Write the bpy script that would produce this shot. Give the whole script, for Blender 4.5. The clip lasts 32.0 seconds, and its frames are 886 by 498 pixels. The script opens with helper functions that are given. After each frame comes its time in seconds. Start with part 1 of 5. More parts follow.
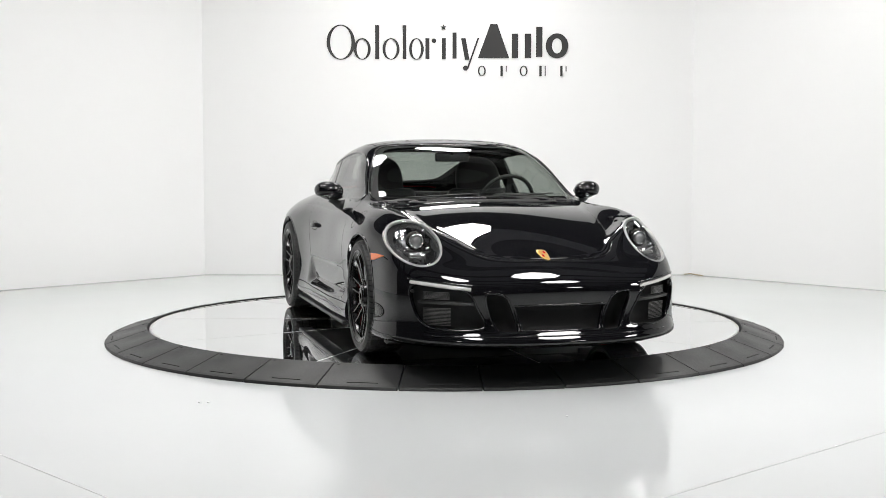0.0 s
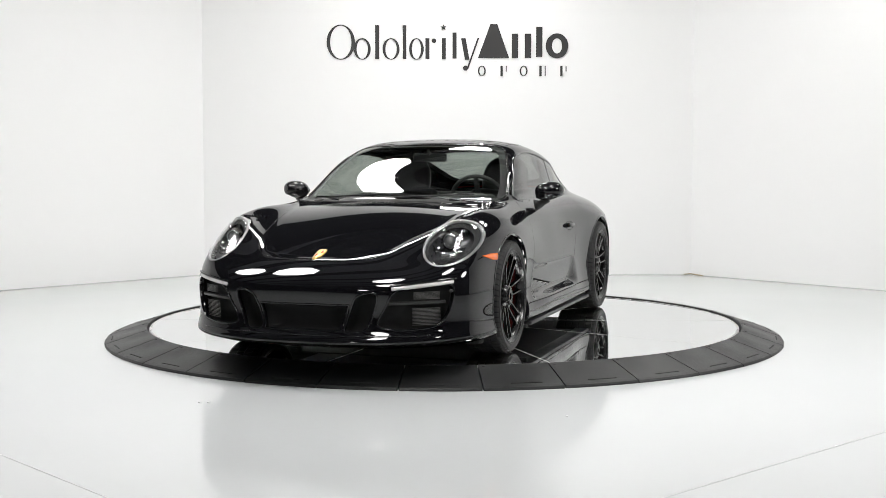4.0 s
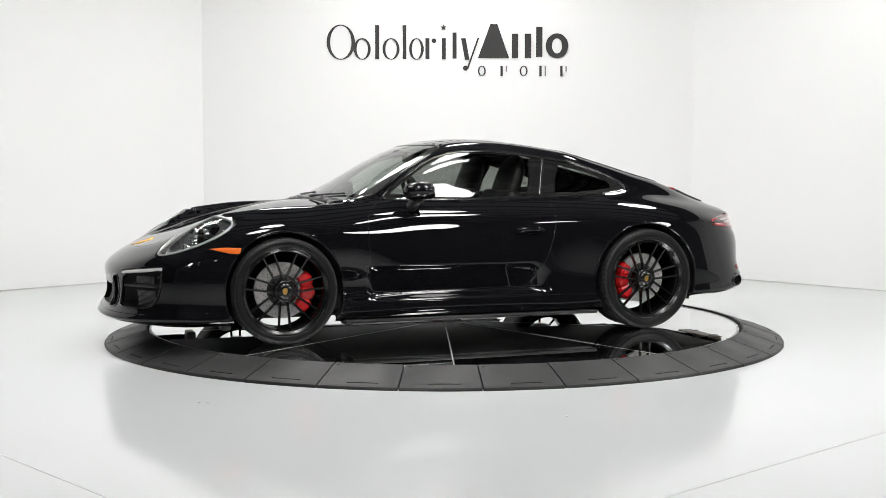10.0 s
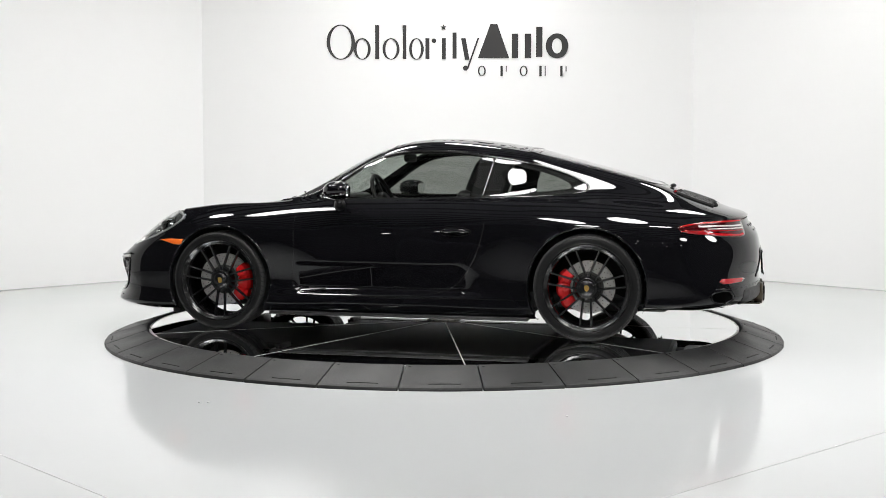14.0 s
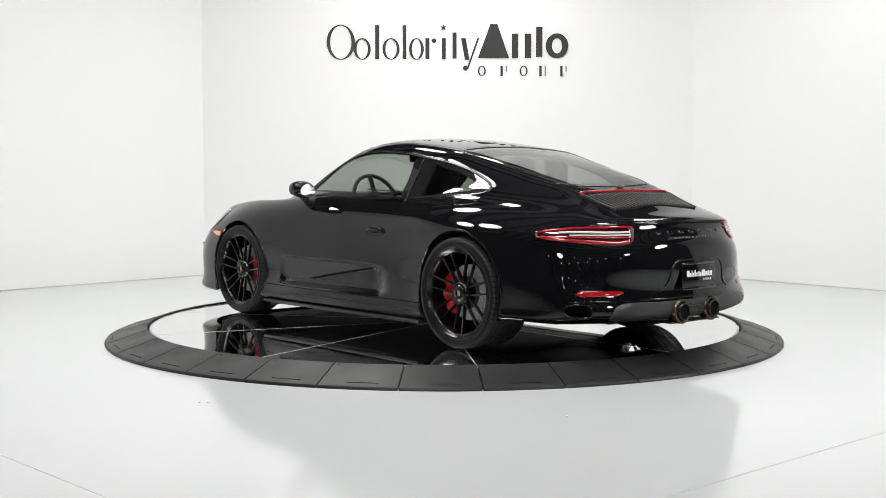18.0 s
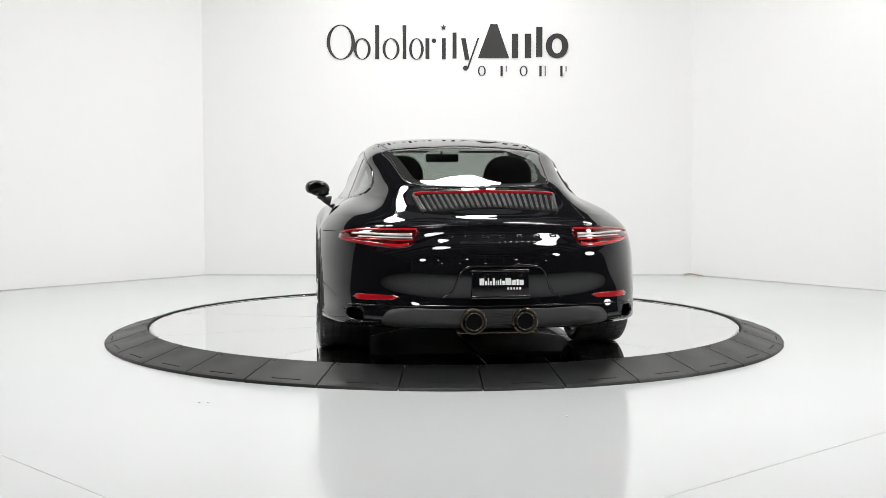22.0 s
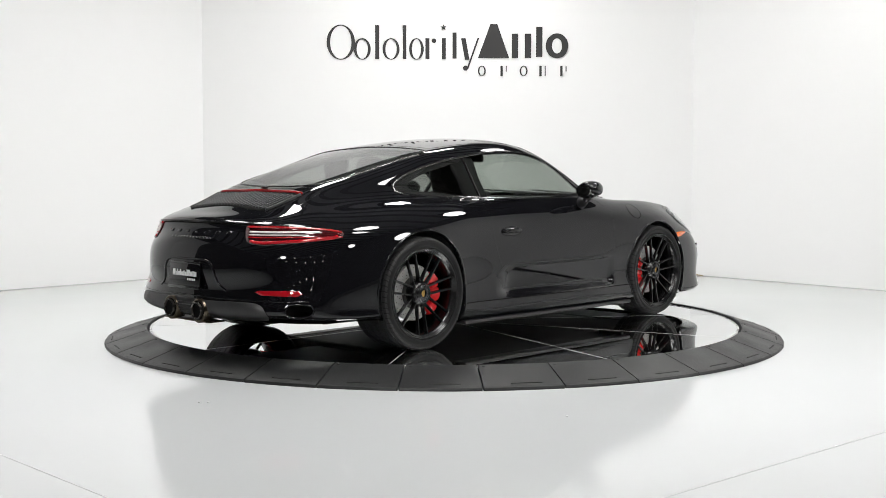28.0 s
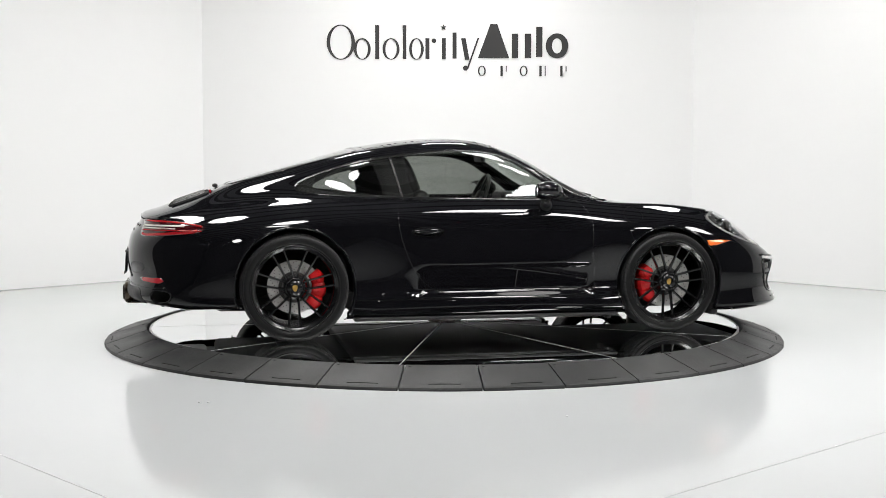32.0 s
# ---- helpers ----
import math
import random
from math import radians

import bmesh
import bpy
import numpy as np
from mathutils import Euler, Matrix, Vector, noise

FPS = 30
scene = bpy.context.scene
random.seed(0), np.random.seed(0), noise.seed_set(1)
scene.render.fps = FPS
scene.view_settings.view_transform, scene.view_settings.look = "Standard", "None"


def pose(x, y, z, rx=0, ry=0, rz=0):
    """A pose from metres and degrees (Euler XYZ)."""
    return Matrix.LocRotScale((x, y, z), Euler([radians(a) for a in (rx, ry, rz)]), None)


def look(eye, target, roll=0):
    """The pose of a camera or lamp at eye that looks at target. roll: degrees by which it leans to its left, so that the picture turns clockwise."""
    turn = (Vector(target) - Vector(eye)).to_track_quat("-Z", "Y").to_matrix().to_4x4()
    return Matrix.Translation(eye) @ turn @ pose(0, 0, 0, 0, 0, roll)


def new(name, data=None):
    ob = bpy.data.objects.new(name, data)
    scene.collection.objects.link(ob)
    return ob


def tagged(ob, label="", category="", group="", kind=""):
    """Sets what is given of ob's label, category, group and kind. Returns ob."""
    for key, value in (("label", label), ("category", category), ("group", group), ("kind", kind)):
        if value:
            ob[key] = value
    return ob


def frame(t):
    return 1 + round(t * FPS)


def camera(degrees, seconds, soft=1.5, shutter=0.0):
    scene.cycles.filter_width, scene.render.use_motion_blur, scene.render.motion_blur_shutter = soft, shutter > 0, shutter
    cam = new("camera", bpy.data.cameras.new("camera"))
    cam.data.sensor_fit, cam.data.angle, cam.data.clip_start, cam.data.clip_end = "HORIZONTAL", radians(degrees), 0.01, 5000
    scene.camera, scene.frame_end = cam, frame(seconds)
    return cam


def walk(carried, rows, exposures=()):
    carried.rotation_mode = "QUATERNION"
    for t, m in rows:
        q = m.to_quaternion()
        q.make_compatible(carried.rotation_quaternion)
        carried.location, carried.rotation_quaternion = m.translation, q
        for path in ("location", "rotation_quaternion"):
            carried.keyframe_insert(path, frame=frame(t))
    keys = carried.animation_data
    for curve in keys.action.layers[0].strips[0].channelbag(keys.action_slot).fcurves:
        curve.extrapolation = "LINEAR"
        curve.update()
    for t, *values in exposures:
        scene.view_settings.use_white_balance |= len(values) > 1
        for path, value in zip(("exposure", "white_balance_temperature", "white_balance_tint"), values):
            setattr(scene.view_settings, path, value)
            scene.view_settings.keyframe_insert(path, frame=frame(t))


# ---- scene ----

# ---- camera: it stands still before the turntable ----
FLOOR = -0.072                      # the studio floor
TOP = 0.012                         # the turntable's top
cam = camera(40.56, 32.0, soft=0.6)
EYE = pose(0, -8.4416, 1.063, 90 - 3.719, 0, 0.057)
walk(cam, [(0, EYE), (32, EYE)], exposures=[(0, -0.06), (32, -0.06)])

SPIN = -8.571                       # degrees a second
TURN_0 = 179.39 + SPIN * -12.4      # heading of the car at 0 s


# ---- world and light ----
world = bpy.data.worlds.new("hall")
world.use_nodes = True
world.node_tree.nodes["Background"].inputs[0].default_value = (0.8, 0.9, 1.0, 1)
world.node_tree.nodes["Background"].inputs[1].default_value = 0.02
scene.world = world


# ---- materials ----
def material(name, colour, rough=0.5, metal=0.0, spec=0.5, coat=0.0):
    m = bpy.data.materials.new(name)
    m.use_nodes = True
    b = m.node_tree.nodes["Principled BSDF"]
    b.inputs["Base Color"].default_value = (*colour, 1)
    b.inputs["Roughness"].default_value = rough
    b.inputs["Metallic"].default_value = metal
    b.inputs["Specular IOR Level"].default_value = spec
    b.inputs["Coat Weight"].default_value = coat
    b.inputs["Coat Roughness"].default_value = 0.02
    return m


def worn(m, scale, amount, rough_amount=0.0, bump=0.0, bump_scale=None, detail=6):
    """Breaks up a material's colour, gloss and relief at two scales."""
    t = m.node_tree
    b = t.nodes["Principled BSDF"]
    co = t.nodes.new("ShaderNodeTexCoord")
    n1 = t.nodes.new("ShaderNodeTexNoise")
    n1.inputs["Scale"].default_value, n1.inputs["Detail"].default_value = scale, detail
    t.links.new(co.outputs["Object"], n1.inputs["Vector"])
    base = tuple(b.inputs["Base Color"].default_value)
    if amount:
        mix = t.nodes.new("ShaderNodeMix")
        mix.data_type = "RGBA"
        mix.inputs[6].default_value = tuple(c * (1 - amount) for c in base[:3]) + (1,)
        mix.inputs[7].default_value = tuple(min(1, c * (1 + amount)) for c in base[:3]) + (1,)
        t.links.new(n1.outputs["Fac"], mix.inputs[0])
        t.links.new(mix.outputs[2], b.inputs["Base Color"])
    if rough_amount:
        r = b.inputs["Roughness"].default_value
        mr = t.nodes.new("ShaderNodeMapRange")
        mr.inputs["From Min"].default_value, mr.inputs["From Max"].default_value = 0.3, 0.7
        mr.inputs["To Min"].default_value, mr.inputs["To Max"].default_value = max(0, r - rough_amount), r + rough_amount
        n2 = t.nodes.new("ShaderNodeTexNoise")
        n2.inputs["Scale"].default_value, n2.inputs["Detail"].default_value = scale * 0.37, 4
        t.links.new(co.outputs["Object"], n2.inputs["Vector"])
        t.links.new(n2.outputs["Fac"], mr.inputs["Value"])
        t.links.new(mr.outputs["Result"], b.inputs["Roughness"])
    if bump:
        n3 = t.nodes.new("ShaderNodeTexNoise")
        n3.inputs["Scale"].default_value, n3.inputs["Detail"].default_value = bump_scale or scale * 8, 4
        t.links.new(co.outputs["Object"], n3.inputs["Vector"])
        bp = t.nodes.new("ShaderNodeBump")
        bp.inputs["Strength"].default_value, bp.inputs["Distance"].default_value = bump, 0.002
        t.links.new(n3.outputs["Fac"], bp.inputs["Height"])
        t.links.new(bp.outputs["Normal"], b.inputs["Normal"])
    return m


def glass(name, tint, gloss=0.0):
    """A thin pane: clear tinted passing, with a mirror film that grows at a slant."""
    m = bpy.data.materials.new(name)
    m.use_nodes = True
    t = m.node_tree
    t.nodes.remove(t.nodes["Principled BSDF"])
    out = t.nodes["Material Output"]
    tr, gl, mix, lw, pw, ma = (t.nodes.new("ShaderNode" + k) for k in ("BsdfTransparent", "BsdfGlossy", "MixShader", "LayerWeight", "Math", "Math"))
    tr.inputs[0].default_value = (*tint, 1)
    gl.inputs["Color"].default_value = (1, 1, 1, 1)
    gl.inputs["Roughness"].default_value = gloss
    lw.inputs["Blend"].default_value = 0.5
    pw.operation, ma.operation = "POWER", "MULTIPLY_ADD"
    pw.inputs[1].default_value = 5.0
    ma.inputs[1].default_value, ma.inputs[2].default_value = 0.95, 0.05
    t.links.new(lw.outputs["Facing"], pw.inputs[0])
    t.links.new(pw.outputs[0], ma.inputs[0])
    t.links.new(ma.outputs[0], mix.inputs[0])
    t.links.new(tr.outputs[0], mix.inputs[1])
    t.links.new(gl.outputs[0], mix.inputs[2])
    t.links.new(mix.outputs[0], out.inputs[0])
    return m


def glow(name, colour, strength):
    m = material(name, colour, 0.6)
    b = m.node_tree.nodes["Principled BSDF"]
    b.inputs["Emission Color"].default_value = (*colour, 1)
    b.inputs["Emission Strength"].default_value = strength
    return m


M_WALL = worn(material("white_wall_paint", (0.85, 0.85, 0.848), 0.55), 0.6, 0.012, 0.05, 0.04, 60)
M_FLOOR = worn(material("white_epoxy_floor", (0.575, 0.59, 0.595), 0.10, spec=0.6), 0.9, 0.02, 0.03, 0.012, 5)
M_CABLE = material("tan_cable", (0.35, 0.27, 0.16), 0.5)
M_JOINT = material("grey_joint", (0.45, 0.46, 0.46), 0.6)
M_HALL = worn(material("dark_hall_wall", (0.035, 0.036, 0.038), 0.7), 0.7, 0.2)
M_CEIL = worn(material("grey_insulated_deck", (0.28, 0.285, 0.29), 0.6), 0.8, 0.2)
M_BEAM = worn(material("dark_steel_beam", (0.025, 0.025, 0.026), 0.5), 1.2, 0.15)
M_SIGN = material("charcoal_sign_vinyl", (0.022, 0.021, 0.021), 0.5)
M_RAMP = worn(material("black_rubber_ramp", (0.0105, 0.0108, 0.0112), 0.45, spec=0.4), 9, 0.22, 0.08, 0.35, 260)
M_RAMPDK = material("black_slot", (0.008, 0.008, 0.008), 0.7)
M_MIRROR = worn(material("polished_mirror_plate", (0.86, 0.875, 0.875), 0.018, 1.0), 1.5, 0.015, 0.008)
M_SEAM = material("pale_metal_seam", (0.75, 0.75, 0.74), 0.35, 0.7)
M_RIM_EDGE = worn(material("brushed_aluminium_edge", (0.72, 0.72, 0.71), 0.3, 0.9), 20, 0.1, 0.08)
M_SOFT = glow("softbox_cloth", (1.0, 0.988, 0.97), 28.0)
M_LAMP = glow("hall_lamp_glass", (1.0, 0.97, 0.92), 22.0)
M_BLACKCLOTH = material("black_nylon", (0.012, 0.012, 0.012), 0.8)
M_STAND = material("black_stand_metal", (0.02, 0.02, 0.02), 0.4, 0.4)

M_PAINT = material("black_paint", (0.0045, 0.0045, 0.0056), 0.02, spec=0.52, coat=0.0)
M_SATIN = worn(material("satin_black_plastic", (0.012, 0.012, 0.0125), 0.38), 40, 0.15, 0.06)
M_MATTE = worn(material("matt_black_plastic", (0.017, 0.017, 0.0175), 0.55), 60, 0.2, 0.05, 0.2, 400)
M_GRILLE = worn(material("black_grille_plastic", (0.006, 0.006, 0.0063), 0.5, spec=0.12), 60, 0.2, 0.05)
M_DIFFUSER = worn(material("grey_diffuser_plastic", (0.026, 0.026, 0.027), 0.5), 60, 0.15, 0.05, 0.2, 400)
M_BOWL = worn(material("grey_lamp_bowl", (0.10, 0.10, 0.105), 0.28, 0.6), 40, 0.3, 0.08)
M_GAP = material("dark_gap", (0.003, 0.003, 0.003), 0.8, spec=0.1)
M_EDGE = material("panel_edge", (0.012, 0.012, 0.012), 0.08, spec=0.8)
M_TYRE = worn(material("tyre_rubber", (0.0045, 0.0045, 0.0048), 0.42, spec=0.25), 30, 0.25, 0.08, 0.2, 200)
M_TREAD = worn(material("tread_rubber", (0.012, 0.012, 0.0124), 0.6), 30, 0.25, 0.05, 0.2, 200)
M_WHEEL = worn(material("satin_black_wheel", (0.005, 0.005, 0.0055), 0.22, 0.0, spec=0.5), 20, 0.1, 0.05)
M_DISC = worn(material("brake_disc_steel", (0.52, 0.51, 0.50), 0.45, 0.3), 25, 0.3, 0.08)
M_IRON = worn(material("dark_cast_iron", (0.06, 0.058, 0.055), 0.6, 0.6), 30, 0.3)
M_FIN = material("grey_radiator_fin", (0.13, 0.13, 0.128), 0.4, 0.6)
M_RED = worn(material("red_caliper_enamel", (0.78, 0.015, 0.018), 0.2, spec=0.6, coat=0.5), 30, 0.08)
M_GOLD = worn(material("gold_enamel", (0.75, 0.47, 0.13), 0.28, 0.8), 60, 0.2)
M_CHROME = material("chrome", (0.78, 0.78, 0.79), 0.06, 1.0)
M_SILVER = worn(material("silver_plastic", (0.55, 0.55, 0.55), 0.22, 0.8), 30, 0.1)
M_BEZEL = worn(material("grey_lamp_ring", (0.30, 0.30, 0.30), 0.3, 0.7), 30, 0.08)
M_AMBER = material("amber_lens", (0.85, 0.16, 0.02), 0.12, coat=0.6)
M_REDLENS = material("red_lens", (0.34, 0.005, 0.010), 0.06, coat=0.6)
M_DKRED = material("dark_red_lens", (0.05, 0.0015, 0.003), 0.05, coat=0.6)
M_CLEARLENS = material("pale_lens", (0.62, 0.60, 0.60), 0.1, coat=0.6)
M_LEATHER = worn(material("black_leather", (0.016, 0.016, 0.016), 0.42), 25, 0.2, 0.08, 0.3, 160)
M_DASH = worn(material("dark_dashboard", (0.02, 0.02, 0.02), 0.5), 30, 0.2, 0.05, 0.2, 250)
M_LINER = worn(material("black_lining", (0.012, 0.012, 0.0125), 0.85), 30, 0.2)
M_EXH = worn(material("sooty_exhaust_metal", (0.055, 0.050, 0.046), 0.25, 0.9), 25, 0.4, 0.1)
M_BRONZE = worn(material("heat_tinted_steel", (0.10, 0.082, 0.060), 0.3, 0.9), 20, 0.3, 0.1)
M_UNDER = worn(material("grey_underbody", (0.035, 0.035, 0.036), 0.7), 12, 0.3)
M_PLATEW = material("white_print", (0.8, 0.8, 0.8), 0.4)
G_SCREEN = glass("tinted_windscreen", (0.76, 0.82, 0.775))
G_REAR = glass("tinted_rear_glass", (0.47, 0.50, 0.475))
G_SIDE = glass("tinted_side_glass", (0.45, 0.47, 0.45))
G_CLEAR = glass("clear_lamp_cover", (0.93, 0.94, 0.94))


# ---- mesh helpers ----
def part(name, bm, mat, parent=None, label="", smooth=True):
    me = bpy.data.meshes.new(name)
    bmesh.ops.recalc_face_normals(bm, faces=bm.faces) if smooth != "keep" else None
    bm.to_mesh(me)
    bm.free()
    return mesh_part(name, me, mat, parent, label, smooth)


def mesh_part(name, me, mat, parent=None, label="", smooth=True):
    if smooth:
        me.shade_smooth()
    for k in (mat if isinstance(mat, (list, tuple)) else [mat]):
        me.materials.append(k)
    ob = new(name, me)
    ob.parent = parent
    return tagged(ob, label)


def empty(name, m=Matrix.Identity(4), **tags):
    ob = new(name)
    ob.matrix_basis = m
    ob.empty_display_size = 0.2
    return tagged(ob, **tags)


def box(bm, x0, x1, y0, y1, z0, z1, bevel=0.0, m=None, seg=2):
    r = bmesh.ops.create_cube(bm, size=1)
    vs = r["verts"]
    for v in vs:
        v.co = Vector((x0 + (v.co.x + 0.5) * (x1 - x0), y0 + (v.co.y + 0.5) * (y1 - y0), z0 + (v.co.z + 0.5) * (z1 - z0)))
    if bevel:
        es = {e for v in vs for e in v.link_edges}
        vs = bmesh.ops.bevel(bm, geom=list(es), offset=bevel, segments=seg, affect="EDGES", profile=0.5)["verts"]
        vs = list({v for v in vs})
    if m is not None:
        island = set(vs)
        stack = list(vs)
        while stack:
            v = stack.pop()
            for e in v.link_edges:
                o = e.other_vert(v)
                if o not in island:
                    island.add(o)
                    stack.append(o)
        for v in island:
            v.co = m @ v.co
    return bm


def lathe(bm, profile, n=64, axis="Y", centre=(0, 0, 0), a0=0.0, a1=360.0, closed=False):
    """Turns (radius, along) pairs round an axis."""
    full = abs(a1 - a0) >= 359.9
    steps = n if full else n + 1
    rings = []
    for i in range(steps):
        a = radians(a0 + (a1 - a0) * i / n)
        c, s = math.cos(a), math.sin(a)
        ring = []
        for r, h in profile:
            p = {"Y": (r * c, h, r * s), "Z": (r * c, r * s, h), "X": (h, r * c, r * s)}[axis]
            ring.append(bm.verts.new(Vector(p) + Vector(centre)))
        rings.append(ring)
    m = len(profile)
    for i in range(n):
        a, b = rings[i], rings[(i + 1) % steps]
        for j in range(m if closed else m - 1):
            k = (j + 1) % m
            q = [a[j], b[j], b[k], a[k]]
            if len({v.co.to_tuple(6) for v in q}) >= 3:
                bm.faces.new(q)
    bmesh.ops.remove_doubles(bm, verts=bm.verts, dist=1e-5)
    return bm


def tube(bm, pts, radius, n=10, cap=True):
    """A round bar along points."""
    pts = [Vector(p) for p in pts]
    rings = []
    up = Vector((0.13, 0.27, 0.95)).normalized()
    for i, p in enumerate(pts):
        d = (pts[min(i + 1, len(pts) - 1)] - pts[max(i - 1, 0)]).normalized()
        x = d.cross(up)
        x = x.normalized() if x.length > 1e-3 else d.cross(Vector((1, 0, 0))).normalized()
        y = d.cross(x)
        r = radius[i] if isinstance(radius, (list, tuple)) else radius
        rings.append([bm.verts.new(p + (x * math.cos(k * math.tau / n) + y * math.sin(k * math.tau / n)) * r) for k in range(n)])
    for a, b in zip(rings, rings[1:]):
        for k in range(n):
            bm.faces.new((a[k], a[(k + 1) % n], b[(k + 1) % n], b[k]))
    if cap:
        bm.faces.new(rings[0])
        bm.faces.new(rings[-1])
    return bm


def prism(bm, outline, h0, h1, put, inset=0.0):
    """A closed outline of (a, b) raised from h0 to h1; put(a, b, h) gives the place."""
    lo = [bm.verts.new(put(a, b, h0)) for a, b in outline]
    hi = [bm.verts.new(put(a, b, h1)) for a, b in outline]
    n = len(outline)
    for i in range(n):
        bm.faces.new((lo[i], lo[(i + 1) % n], hi[(i + 1) % n], hi[i]))
    bm.faces.new(hi)
    bm.faces.new(lo)
    return bm


def curve_through(pts, n, closed=False):
    """n points evenly along a smooth curve through pts."""
    pts = [np.array(p, float) for p in pts]
    k = len(pts)
    out = []
    segs = k if closed else k - 1
    for i in range(segs):
        p1, p2 = pts[i], pts[(i + 1) % k]
        p0 = pts[(i - 1) % k] if closed or i > 0 else 2 * p1 - p2
        p3 = pts[(i + 2) % k] if closed or i + 2 < k else 2 * p2 - p1
        d1, d2 = (max(np.linalg.norm(b - a), 1e-6) ** 0.5 for a, b in ((p0, p1), (p1, p2)))
        d3 = max(np.linalg.norm(p3 - p2), 1e-6) ** 0.5
        m1 = (p2 - p1) + d2 * ((p1 - p0) / d1 - (p2 - p0) / (d1 + d2))
        m2 = (p2 - p1) + d2 * ((p3 - p2) / d3 - (p3 - p1) / (d2 + d3))
        for s in np.arange(0, 1, 1 / 24):
            out.append((2 * s**3 - 3 * s**2 + 1) * p1 + (s**3 - 2 * s**2 + s) * m1 + (3 * s**2 - 2 * s**3) * p2 + (s**3 - s**2) * m2)
    out.append(pts[0] if closed else pts[-1])
    out = np.array(out)
    d = np.concatenate([[0], np.cumsum(np.linalg.norm(np.diff(out, axis=0), axis=1))])
    s = np.linspace(0, d[-1], n + 1 if closed else n)
    if closed:
        s = s[:-1]
    return np.stack([np.interp(s, d, out[:, i]) for i in range(out.shape[1])], axis=1)


# ---- the studio ----
def wall_slab(name, a, b, z0, z1, thick, mat, label):
    """An upright wall whose inner face runs from a to b, with the room on its left-hand side."""
    d = Vector((b[0] - a[0], b[1] - a[1], 0))
    n = Vector((d.y, -d.x, 0)).normalized() * thick
    bm = bmesh.new()
    v = [bm.verts.new((p[0] + o.x, p[1] + o.y, z)) for z in (z0, z1) for p, o in ((a, Vector()), (b, Vector()), (b, n), (a, n))]
    for q in ((0, 1, 5, 4), (1, 2, 6, 5), (2, 3, 7, 6), (3, 0, 4, 7), (0, 3, 2, 1), (4, 5, 6, 7)):
        bm.faces.new([v[i] for i in q])
    return tagged(part(name, bm, mat, smooth=False), label, "wall", kind="structure")


